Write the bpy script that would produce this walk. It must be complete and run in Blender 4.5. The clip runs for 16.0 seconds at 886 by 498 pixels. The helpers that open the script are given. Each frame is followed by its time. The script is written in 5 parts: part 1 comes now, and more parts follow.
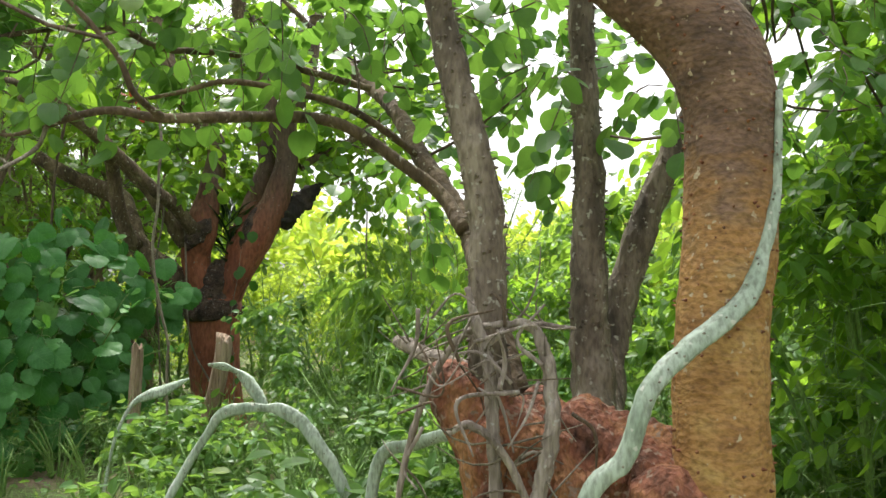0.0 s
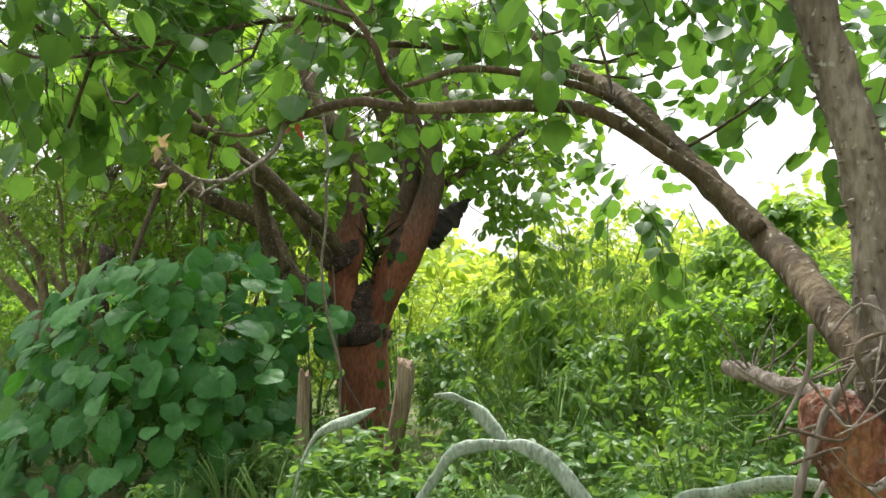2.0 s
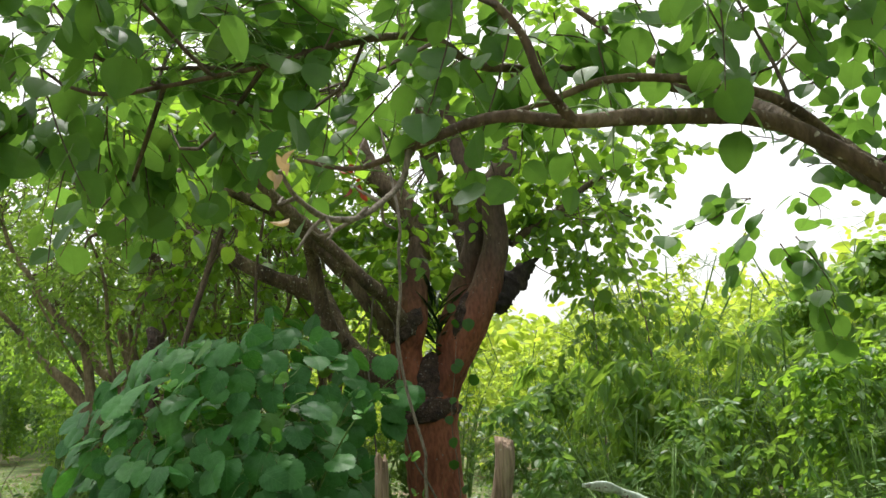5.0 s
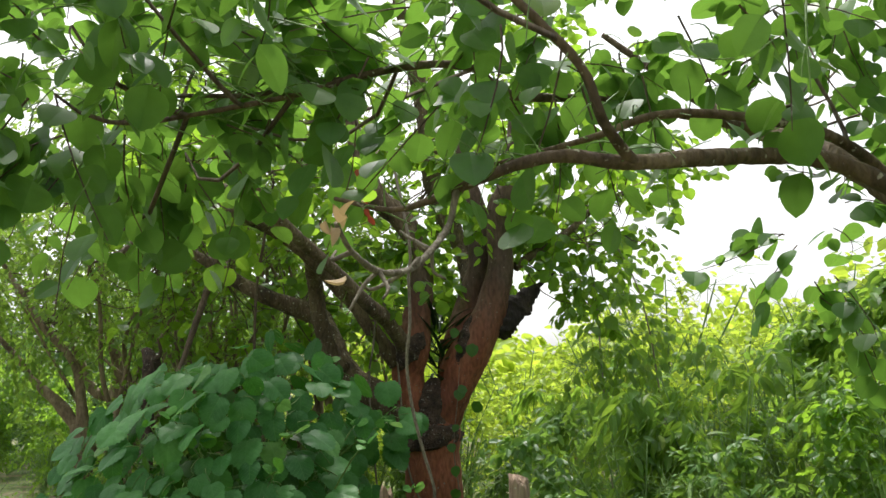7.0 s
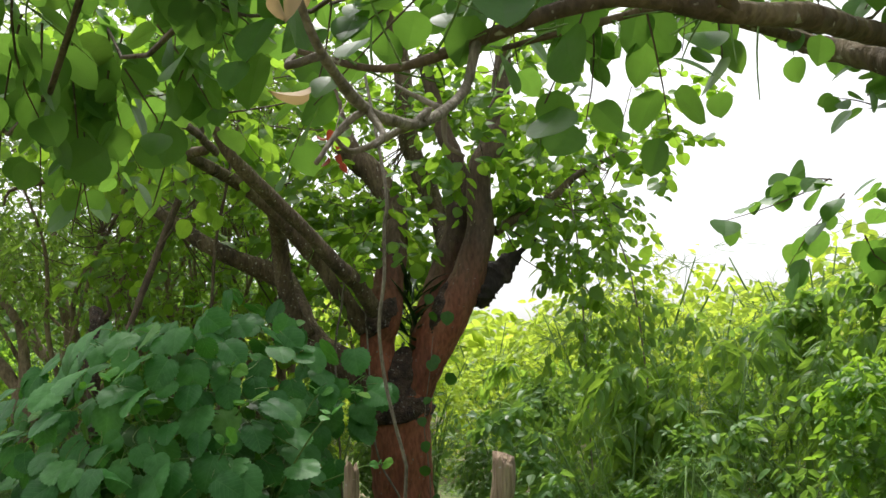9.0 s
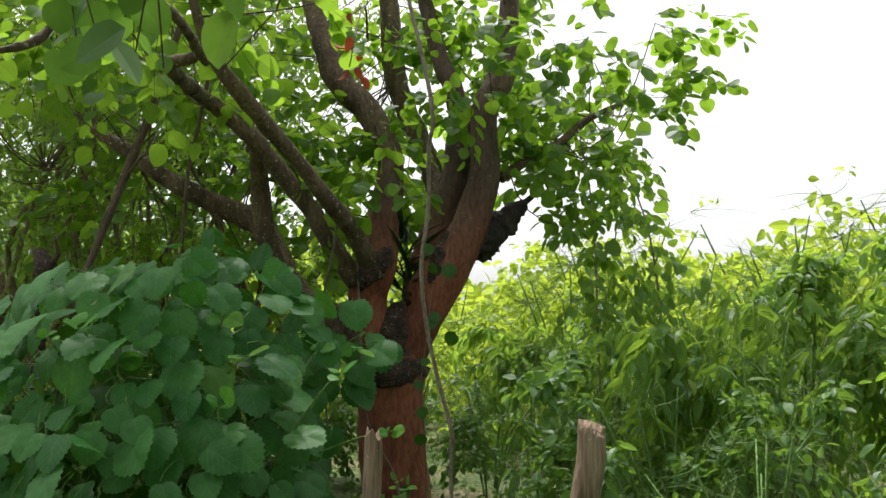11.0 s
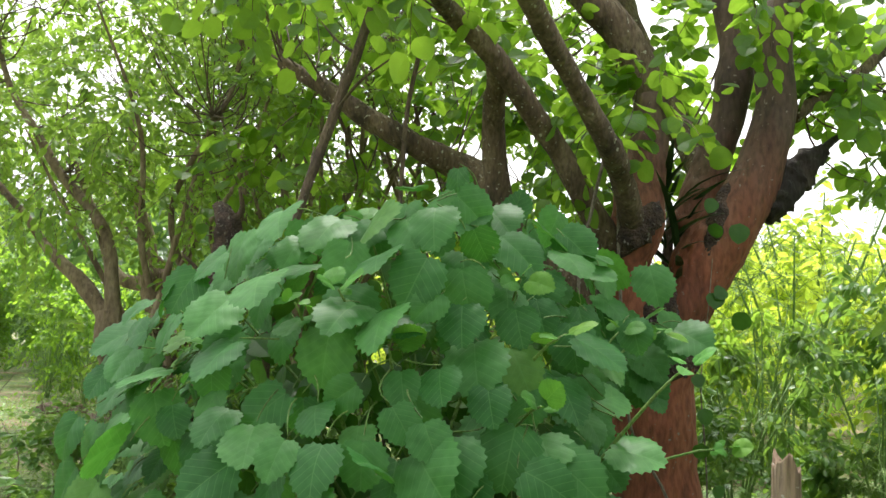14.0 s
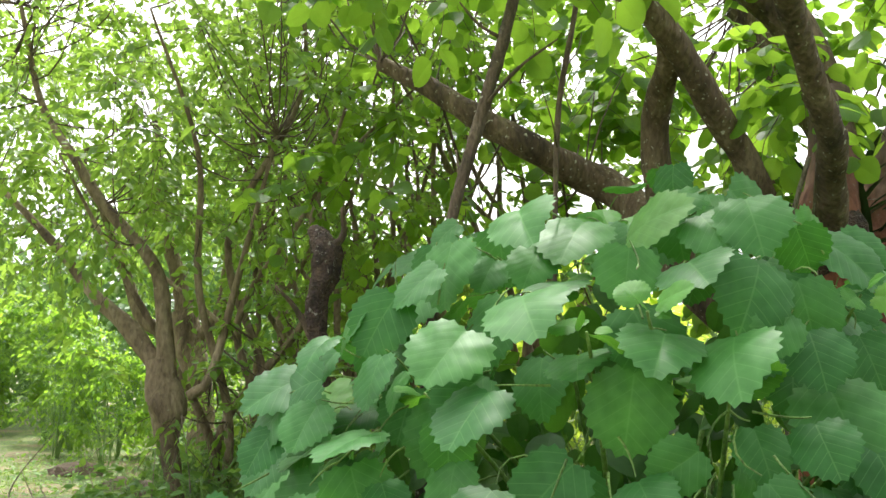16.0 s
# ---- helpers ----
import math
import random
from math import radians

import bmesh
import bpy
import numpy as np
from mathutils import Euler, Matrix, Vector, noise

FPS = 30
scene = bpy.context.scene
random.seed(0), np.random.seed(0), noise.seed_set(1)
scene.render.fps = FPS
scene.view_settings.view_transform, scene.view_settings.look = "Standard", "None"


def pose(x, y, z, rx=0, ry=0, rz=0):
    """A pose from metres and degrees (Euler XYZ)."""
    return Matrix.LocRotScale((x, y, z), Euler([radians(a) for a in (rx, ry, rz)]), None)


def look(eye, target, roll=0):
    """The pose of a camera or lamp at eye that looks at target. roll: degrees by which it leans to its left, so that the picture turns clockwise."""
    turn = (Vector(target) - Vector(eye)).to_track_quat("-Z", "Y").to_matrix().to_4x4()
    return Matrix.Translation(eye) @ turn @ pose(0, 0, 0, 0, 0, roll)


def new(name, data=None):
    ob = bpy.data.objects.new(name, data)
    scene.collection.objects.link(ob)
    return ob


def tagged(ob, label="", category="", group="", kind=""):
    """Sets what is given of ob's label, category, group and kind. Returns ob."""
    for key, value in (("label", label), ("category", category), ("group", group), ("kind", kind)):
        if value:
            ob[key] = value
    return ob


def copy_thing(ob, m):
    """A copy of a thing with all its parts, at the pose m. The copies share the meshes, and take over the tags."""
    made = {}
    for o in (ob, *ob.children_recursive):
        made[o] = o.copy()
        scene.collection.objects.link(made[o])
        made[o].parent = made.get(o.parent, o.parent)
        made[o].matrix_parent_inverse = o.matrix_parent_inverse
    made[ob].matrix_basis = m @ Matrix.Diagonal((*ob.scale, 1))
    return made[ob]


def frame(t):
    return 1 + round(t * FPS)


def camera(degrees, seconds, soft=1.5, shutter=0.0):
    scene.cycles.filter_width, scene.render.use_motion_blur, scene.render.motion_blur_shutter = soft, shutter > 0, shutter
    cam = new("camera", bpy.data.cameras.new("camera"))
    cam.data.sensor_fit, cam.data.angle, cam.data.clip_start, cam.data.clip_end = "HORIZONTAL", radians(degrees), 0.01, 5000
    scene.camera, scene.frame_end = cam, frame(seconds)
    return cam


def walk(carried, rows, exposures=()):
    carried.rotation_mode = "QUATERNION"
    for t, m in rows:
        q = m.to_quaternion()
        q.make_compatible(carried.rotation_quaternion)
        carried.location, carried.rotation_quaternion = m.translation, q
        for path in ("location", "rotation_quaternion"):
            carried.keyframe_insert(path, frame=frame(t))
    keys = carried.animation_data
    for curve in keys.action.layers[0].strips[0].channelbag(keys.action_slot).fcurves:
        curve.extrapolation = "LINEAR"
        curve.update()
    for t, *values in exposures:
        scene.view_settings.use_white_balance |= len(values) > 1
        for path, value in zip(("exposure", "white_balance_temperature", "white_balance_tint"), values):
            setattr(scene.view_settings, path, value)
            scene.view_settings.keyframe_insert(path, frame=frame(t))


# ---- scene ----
cam = camera(55.0, 16.0)
PATH = [
    (0, (-0.039, 0.883, 1.324), (-0.173, 2.876, 1.42), 1.1),
    (0.5, (-0.127, 0.945, 1.311), (-0.457, 2.912, 1.464), 0.8),
    (1, (-0.252, 1.128, 1.285), (-0.574, 3.096, 1.442), 1.0),
    (1.5, (-0.389, 1.228, 1.294), (-0.732, 3.194, 1.437), 0.3),
    (2, (-0.596, 1.249, 1.304), (-0.956, 3.21, 1.449), -0.0),
    (2.5, (-0.706, 1.229, 1.333), (-1.08, 3.186, 1.51), -0.5),
    (3, (-0.786, 1.392, 1.306), (-1.211, 3.336, 1.501), -0.8),
    (3.5, (-0.834, 1.575, 1.301), (-1.288, 3.507, 1.543), -1.4),
    (4, (-0.87, 1.619, 1.266), (-1.337, 3.543, 1.544), -2.6),
    (6.5, (-1.089, 1.769, 1.407), (-1.484, 3.7, 1.744), -2.3),
    (7, (-1.099, 1.772, 1.401), (-1.503, 3.7, 1.747), -2.2),
    (7.5, (-1.136, 1.803, 1.395), (-1.554, 3.729, 1.737), -1.7),
    (8, (-1.177, 1.901, 1.389), (-1.602, 3.827, 1.723), -1.2),
    (8.5, (-1.241, 2.147, 1.371), (-1.622, 4.088, 1.667), -0.6),
    (9, (-1.258, 2.259, 1.36), (-1.593, 4.209, 1.651), -0.7),
    (11.5, (-2.045, 3.041, 1.281), (-2.19, 5.025, 1.483), 1.2),
    (12, (-2.199, 3.219, 1.266), (-2.326, 5.205, 1.464), 1.7),
    (12.5, (-2.334, 3.492, 1.284), (-2.511, 5.474, 1.482), 2.0),
    (13, (-2.615, 3.675, 1.279), (-2.841, 5.653, 1.463), 2.0),
    (13.5, (-2.789, 3.822, 1.292), (-3.043, 5.797, 1.469), 2.0),
    (14, (-2.906, 3.982, 1.244), (-3.318, 5.931, 1.427), 1.9),
    (14.5, (-3.052, 4.05, 1.234), (-3.51, 5.99, 1.4), 1.5),
    (15, (-3.337, 4.172, 1.241), (-3.784, 6.108, 1.464), 1.1),
    (15.5, (-3.575, 4.392, 1.196), (-3.983, 6.335, 1.445), 1.0),
    (16, (-3.829, 4.591, 1.218), (-4.201, 6.535, 1.504), 0.5),
]
EXPOSURE = [(0, 1.36), (1.5, 1.3), (3, 1.15), (6.5, 0.9), (9, 0.88), (11.5, 0.67), (12.5, 0.65), (13.2, 1.3), (14.2, 1.64), (16, 1.84)]
walk(cam, [(t, look(eye, target, roll)) for t, eye, target, roll in PATH], EXPOSURE)

# ---------------------------------------------------------------- light
world = bpy.data.worlds.new("sky")
scene.world = world
world.use_nodes = True
wn = world.node_tree.nodes
sky = wn.new("ShaderNodeTexSky")
sky.sky_type = "NISHITA"
sky.sun_disc = False
SUN_EL, SUN_ROT = 66.0, -25.0
sky.sun_elevation, sky.sun_rotation = radians(SUN_EL), radians(SUN_ROT)
sky.dust_density = 4.0
haze = wn.new("ShaderNodeHueSaturation")
haze.inputs["Saturation"].default_value = 0.12
world.node_tree.links.new(sky.outputs[0], haze.inputs["Color"])
world.node_tree.links.new(haze.outputs[0], wn["Background"].inputs["Color"])
wn["Background"].inputs["Strength"].default_value = 0.15
sun = new("sun", bpy.data.lights.new("sun", "SUN"))
sun.data.energy, sun.data.angle, sun.data.color = 2.4, radians(14), (1.0, 0.965, 0.9)
sun.matrix_world = look((0, 0, 0), (-math.sin(radians(SUN_ROT)) * math.cos(radians(SUN_EL)), -math.cos(radians(SUN_ROT)) * math.cos(radians(SUN_EL)), -math.sin(radians(SUN_EL))))

rng = np.random.default_rng(7)


# ---------------------------------------------------------------- materials
def material(name):
    m = bpy.data.materials.new(name)
    m.use_nodes = True
    nt = m.node_tree
    nt.nodes.clear()
    return m, nt.nodes, nt.links


def ramp(nodes, stops):
    r = nodes.new("ShaderNodeValToRGB")
    e = r.color_ramp.elements
    while len(e) < len(stops):
        e.new(0.5)
    for k, (p, c) in enumerate(stops):
        e[k].position, e[k].color = p, (*c, 1)
    return r


def leaf_material(name, dark, light, through_color, glow=0.45, rough=0.42, veins=0.0, by_object=False):
    """A leaf: diffuse and translucent body with a thin waxy gloss; tone varies leaf by leaf and in blotches."""
    m, n, l = material(name)
    out = n.new("ShaderNodeOutputMaterial")
    geo, tex, obj = n.new("ShaderNodeNewGeometry"), n.new("ShaderNodeTexCoord"), n.new("ShaderNodeObjectInfo")
    r = ramp(n, [(0.0, dark), (0.55, [(a + b) / 2 for a, b in zip(dark, light)]), (0.93, light), (1.0, [light[0] * 1.6, light[1] * 1.15, light[2]])])
    l.new(obj.outputs["Random"] if by_object else geo.outputs["Random Per Island"], r.inputs[0])
    nz = n.new("ShaderNodeTexNoise")
    nz.inputs["Scale"].default_value, nz.inputs["Detail"].default_value = 34.0, 3.0
    l.new(geo.outputs["Position"], nz.inputs["Vector"])
    patch = n.new("ShaderNodeMix")
    patch.data_type, patch.blend_type = "RGBA", "MULTIPLY"
    tone = ramp(n, [(0.3, (0.72, 0.76, 0.7)), (0.7, (1.12, 1.08, 1.05))])
    l.new(nz.outputs["Fac"], tone.inputs[0])
    patch.inputs[0].default_value = 1.0
    l.new(r.outputs[0], patch.inputs[6]), l.new(tone.outputs[0], patch.inputs[7])
    body = patch.outputs[2]
    bsdf = n.new("ShaderNodeBsdfPrincipled")
    bsdf.inputs["Roughness"].default_value = rough
    bsdf.inputs["Specular IOR Level"].default_value = 0.26 if veins else 0.34
    l.new(body, bsdf.inputs["Base Color"])
    bump = n.new("ShaderNodeBump")
    bump.inputs["Strength"].default_value, bump.inputs["Distance"].default_value = 0.25, 0.004
    if veins:
        sep = n.new("ShaderNodeSeparateXYZ")
        l.new(tex.outputs["Object"], sep.inputs[0])

        def math_node(op, a, b=None, c=None):
            k = n.new("ShaderNodeMath")
            k.operation = op
            for slot, v in enumerate((a, b, c)):
                if isinstance(v, (int, float)):
                    k.inputs[slot].default_value = v
                elif v is not None:
                    l.new(v, k.inputs[slot])
            return k.outputs[0]

        off = math_node("ABSOLUTE", sep.outputs["X"])
        along = math_node("MULTIPLY_ADD", off, -0.85, sep.outputs["Y"])
        lateral = math_node("PINGPONG", math_node("MULTIPLY", along, 6.5), 0.5)
        nearest = math_node("MINIMUM", math_node("MULTIPLY", off, 4.0), lateral)
        vr = ramp(n, [(0.015, (0.5, 0.5, 0.5)), (0.06, (0, 0, 0))])
        l.new(nearest, vr.inputs[0])
        l.new(lateral, bump.inputs["Height"])
        bump.inputs["Strength"].default_value = veins
        vm = n.new("ShaderNodeMix")
        vm.data_type = "RGBA"
        l.new(vr.outputs[0], vm.inputs[0]), l.new(body, vm.inputs[6])
        vm.inputs[7].default_value = (light[0] * 1.7, light[1] * 1.35, light[2] * 1.5, 1)
        l.new(vm.outputs[2], bsdf.inputs["Base Color"])
        bump.inputs["Distance"].default_value = 0.006
    else:
        l.new(nz.outputs["Fac"], bump.inputs["Height"])
    l.new(bump.outputs[0], bsdf.inputs["Normal"])
    tr = n.new("ShaderNodeBsdfTranslucent")
    tint = n.new("ShaderNodeMix")
    tint.data_type, tint.blend_type = "RGBA", "MIX"
    tint.inputs[0].default_value = 0.7
    tint.inputs[7].default_value = (*through_color, 1)
    l.new(body, tint.inputs[6])
    l.new(tint.outputs[2], tr.inputs["Color"])
    mix = n.new("ShaderNodeMixShader")
    mix.inputs[0].default_value = glow
    l.new(bsdf.outputs[0], mix.inputs[1]), l.new(tr.outputs[0], mix.inputs[2])
    l.new(mix.outputs[0], out.inputs[0])
    return m


def bark_material(name, deep, mid, pale, speck=(0.5, 0.5, 0.45), specks=0.62, scale=9.0, rough=0.85, upper=None, z0=1.6, z1=2.1, relief=0.6, stretch=0.35):
    """Bark: long stains, fine cracks and pale lichen specks; upper: the weathered colour of the higher wood."""
    m, n, l = material(name)
    out, bsdf = n.new("ShaderNodeOutputMaterial"), n.new("ShaderNodeBsdfPrincipled")
    geo = n.new("ShaderNodeNewGeometry")
    sq = n.new("ShaderNodeVectorMath")
    sq.operation = "MULTIPLY"
    sq.inputs[1].default_value = (1, 1, stretch)
    l.new(geo.outputs["Position"], sq.inputs[0])
    a, b, c = n.new("ShaderNodeTexNoise"), n.new("ShaderNodeTexNoise"), n.new("ShaderNodeTexVoronoi")
    a.inputs["Scale"].default_value, a.inputs["Detail"].default_value = scale, 6.0
    b.inputs["Scale"].default_value, b.inputs["Detail"].default_value = scale * 7, 5.0
    c.inputs["Scale"].default_value = scale * 4.2
    l.new(sq.outputs[0], a.inputs["Vector"]), l.new(sq.outputs[0], b.inputs["Vector"]), l.new(sq.outputs[0], c.inputs["Vector"])
    r = ramp(n, [(0.28, deep), (0.5, mid), (0.72, pale)])
    l.new(a.outputs["Fac"], r.inputs[0])
    col = r.outputs[0]
    if upper:
        sep, mr = n.new("ShaderNodeSeparateXYZ"), n.new("ShaderNodeMapRange")
        l.new(geo.outputs["Position"], sep.inputs[0])
        wob = n.new("ShaderNodeMath")
        wob.operation = "MULTIPLY_ADD"
        wob.inputs[1].default_value = 0.9
        l.new(a.outputs["Fac"], wob.inputs[0]), l.new(sep.outputs["Z"], wob.inputs[2])
        mr.inputs["From Min"].default_value, mr.inputs["From Max"].default_value = z0 + 0.45, z1 + 0.45
        l.new(wob.outputs[0], mr.inputs["Value"])
        up = n.new("ShaderNodeMix")
        up.data_type = "RGBA"
        r2 = ramp(n, [(0.3, [v * 0.5 for v in upper]), (0.55, upper), (0.75, [v * 1.5 for v in upper])])
        l.new(a.outputs["Fac"], r2.inputs[0])
        l.new(mr.outputs[0], up.inputs[0]), l.new(col, up.inputs[6]), l.new(r2.outputs[0], up.inputs[7])
        col = up.outputs[2]
    fine = n.new("ShaderNodeMix")
    fine.data_type, fine.blend_type = "RGBA", "MULTIPLY"
    fine.inputs[0].default_value = 0.8
    fr = ramp(n, [(0.3, (0.45, 0.42, 0.4)), (0.6, (1.1, 1.1, 1.1))])
    l.new(b.outputs["Fac"], fr.inputs[0])
    l.new(col, fine.inputs[6]), l.new(fr.outputs[0], fine.inputs[7])
    lich = n.new("ShaderNodeTexNoise")
    lich.inputs["Scale"].default_value, lich.inputs["Detail"].default_value = 42.0, 2.0
    l.new(geo.outputs["Position"], lich.inputs["Vector"])
    lr = ramp(n, [(specks, (0, 0, 0)), (specks + 0.05, (1, 1, 1))])
    l.new(lich.outputs["Fac"], lr.inputs[0])
    sp = n.new("ShaderNodeMix")
    sp.data_type = "RGBA"
    l.new(lr.outputs[0], sp.inputs[0]), l.new(fine.outputs[2], sp.inputs[6])
    sp.inputs[7].default_value = (*speck, 1)
    l.new(sp.outputs[2], bsdf.inputs["Base Color"])
    bsdf.inputs["Roughness"].default_value = rough
    bump, add = n.new("ShaderNodeBump"), n.new("ShaderNodeMath")
    add.operation = "ADD"
    l.new(b.outputs["Fac"], add.inputs[0]), l.new(c.outputs["Distance"], add.inputs[1])
    l.new(add.outputs[0], bump.inputs["Height"])
    bump.inputs["Strength"].default_value, bump.inputs["Distance"].default_value = relief, 0.012
    l.new(bump.outputs[0], bsdf.inputs["Normal"])
    l.new(bsdf.outputs[0], out.inputs[0])
    return m


def soil_material():
    m, n, l = material("soil")
    out, bsdf, geo = n.new("ShaderNodeOutputMaterial"), n.new("ShaderNodeBsdfPrincipled"), n.new("ShaderNodeNewGeometry")
    a, b = n.new("ShaderNodeTexNoise"), n.new("ShaderNodeTexNoise")
    a.inputs["Scale"].default_value, a.inputs["Detail"].default_value = 1.3, 6.0
    b.inputs["Scale"].default_value, b.inputs["Detail"].default_value = 26.0, 5.0
    l.new(geo.outputs["Position"], a.inputs["Vector"]), l.new(geo.outputs["Position"], b.inputs["Vector"])
    r = ramp(n, [(0.35, (0.07, 0.11, 0.03)), (0.5, (0.12, 0.145, 0.05)), (0.62, (0.22, 0.165, 0.11))])
    l.new(a.outputs["Fac"], r.inputs[0])
    f = ramp(n, [(0.3, (0.55, 0.55, 0.5)), (0.7, (1.25, 1.25, 1.2))])
    l.new(b.outputs["Fac"], f.inputs[0])
    mx = n.new("ShaderNodeMix")
    mx.data_type, mx.blend_type = "RGBA", "MULTIPLY"
    mx.inputs[0].default_value = 1.0
    l.new(r.outputs[0], mx.inputs[6]), l.new(f.outputs[0], mx.inputs[7])
    l.new(mx.outputs[2], bsdf.inputs["Base Color"])
    bsdf.inputs["Roughness"].default_value = 0.95
    bump = n.new("ShaderNodeBump")
    bump.inputs["Strength"].default_value, bump.inputs["Distance"].default_value = 0.8, 0.03
    l.new(b.outputs["Fac"], bump.inputs["Height"]), l.new(bump.outputs[0], bsdf.inputs["Normal"])
    l.new(bsdf.outputs[0], out.inputs[0])
    return m


LEAF_TREE = leaf_material("round_leaf", (0.042, 0.125, 0.02), (0.1, 0.22, 0.036), (0.42, 0.68, 0.05), 0.56)
LEAF_BOUGH = leaf_material("bough_leaf", (0.045, 0.13, 0.03), (0.1, 0.22, 0.048), (0.24, 0.46, 0.05), 0.42, 0.38)
LEAF_WOOD = leaf_material("woodland_leaf", (0.045, 0.11, 0.032), (0.09, 0.18, 0.05), (0.24, 0.42, 0.07), 0.36, 0.5)
LEAF_NEAR = leaf_material("near_round_leaf", (0.045, 0.15, 0.022), (0.1, 0.24, 0.036), (0.2, 0.44, 0.035), 0.38, 0.36, 0.05, True)
LEAF_BUSH = leaf_material("serrated_leaf", (0.03, 0.13, 0.032), (0.078, 0.235, 0.06), (0.15, 0.48, 0.04), 0.28, 0.45, 0.1, True)
LEAF_TIP = leaf_material("young_leaf", (0.06, 0.21, 0.035), (0.1, 0.29, 0.05), (0.22, 0.52, 0.04), 0.32, 0.5, 0.06, True)
# Darker copy of the leaf green, with shade put into the colour.
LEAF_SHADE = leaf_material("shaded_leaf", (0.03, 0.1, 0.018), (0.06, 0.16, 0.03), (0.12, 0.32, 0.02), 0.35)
LEAF_SMALL = leaf_material("small_leaf", (0.075, 0.165, 0.028), (0.145, 0.265, 0.045), (0.42, 0.64, 0.08), 0.5)
LEAF_LONG = leaf_material("lance_leaf", (0.055, 0.14, 0.024), (0.14, 0.27, 0.045), (0.44, 0.68, 0.07), 0.48)
LEAF_WEED = leaf_material("weed_leaf", (0.045, 0.12, 0.03), (0.11, 0.23, 0.05), (0.34, 0.56, 0.07), 0.38)
# Weed leaf lightened and yellowed: the open field's sunlight is put into its colour.
LEAF_SUNLIT = leaf_material("sunlit_weed_leaf", (0.2, 0.33, 0.03), (0.34, 0.48, 0.06), (0.68, 0.82, 0.09), 0.52)
LEAF_STRAP = leaf_material("strap_leaf", (0.012, 0.035, 0.014), (0.03, 0.07, 0.024), (0.06, 0.12, 0.02), 0.15, 0.35)
LEAF_DRY = leaf_material("dry_leaf", (0.3, 0.2, 0.1), (0.5, 0.38, 0.24), (0.5, 0.35, 0.15), 0.3, 0.7)
LEAF_RED = leaf_material("withered_leaf", (0.16, 0.03, 0.015), (0.28, 0.06, 0.03), (0.35, 0.06, 0.02), 0.3, 0.7)
GRASS = leaf_material("grass_blade", (0.1, 0.2, 0.03), (0.24, 0.34, 0.06), (0.3, 0.5, 0.05), 0.35, 0.6)
BARK_RED = bark_material("red_bark", (0.13, 0.042, 0.022), (0.26, 0.085, 0.042), (0.33, 0.125, 0.065), (0.24, 0.2, 0.16), 0.69, 6.0, 0.8, (0.12, 0.078, 0.055), 1.7, 2.35, 0.6)
BARK_LIMB = bark_material("lichen_bark", (0.045, 0.032, 0.02), (0.125, 0.088, 0.052), (0.2, 0.155, 0.095), (0.36, 0.34, 0.26), 0.66, 9.0, 0.9, None, 0, 0, 0.9)
BARK_BURNT = bark_material("charred_wood", (0.01, 0.008, 0.007), (0.03, 0.023, 0.019), (0.075, 0.055, 0.043), (0.1, 0.09, 0.08), 0.75, 9.0)
BARK_LANE = bark_material("brown_lane_bark", (0.075, 0.052, 0.032), (0.2, 0.15, 0.092), (0.31, 0.25, 0.165), (0.28, 0.25, 0.18), 0.7, 7.0)
BARK_SCAR = bark_material("scarred_bark", (0.025, 0.018, 0.015), (0.07, 0.045, 0.034), (0.13, 0.085, 0.06), (0.22, 0.2, 0.17), 0.64, 16.0, 0.9, None, 0, 0, 1.0, 1.0)
BARK_ORANGE = bark_material("orange_bark", (0.24, 0.115, 0.035), (0.37, 0.2, 0.065), (0.42, 0.27, 0.09), (0.42, 0.34, 0.22), 0.66, 9.0, 0.75, (0.17, 0.1, 0.06), 1.42, 1.66, 0.45, 1.6)
BARK_SWOLLEN = bark_material("swollen_red_bark", (0.045, 0.024, 0.016), (0.25, 0.095, 0.052), (0.4, 0.2, 0.085), (0.26, 0.18, 0.13), 0.6, 13.0, 0.9, None, 0, 0, 1.0, 0.6)
BARK_SPINY = bark_material("grey_lichen_bark", (0.055, 0.044, 0.032), (0.16, 0.128, 0.095), (0.27, 0.23, 0.175), (0.34, 0.33, 0.27), 0.64, 13.0)
WOOD_DEAD = bark_material("weathered_dead_wood", (0.14, 0.11, 0.09), (0.3, 0.255, 0.215), (0.42, 0.37, 0.32), (0.42, 0.4, 0.36), 0.68, 14.0, 0.9, None, 0, 0, 0.9, 0.12)
WOOD_POST = bark_material("split_post_wood", (0.12, 0.075, 0.045), (0.28, 0.2, 0.135), (0.42, 0.34, 0.25), (0.45, 0.42, 0.36), 0.7, 14.0, 0.9, None, 0, 0, 1.0, 0.1)
TWIG = bark_material("twig_bark", (0.06, 0.045, 0.03), (0.12, 0.085, 0.055), (0.17, 0.13, 0.09), (0.3, 0.28, 0.22), 0.68, 14.0)
GREEN_STEM = bark_material("green_stem", (0.08, 0.16, 0.03), (0.14, 0.26, 0.05), (0.2, 0.33, 0.08), (0.3, 0.36, 0.15), 0.75, 16.0, 0.6)
CACTUS = bark_material("grey_green_cactus", (0.2, 0.27, 0.2), (0.32, 0.4, 0.31), (0.42, 0.5, 0.41), (0.5, 0.52, 0.45), 0.66, 14.0, 0.55, None, 0, 0, 0.25)
VINE = bark_material("pale_vine", (0.1, 0.085, 0.06), (0.2, 0.17, 0.125), (0.29, 0.26, 0.2), (0.36, 0.34, 0.28), 0.7, 20.0)
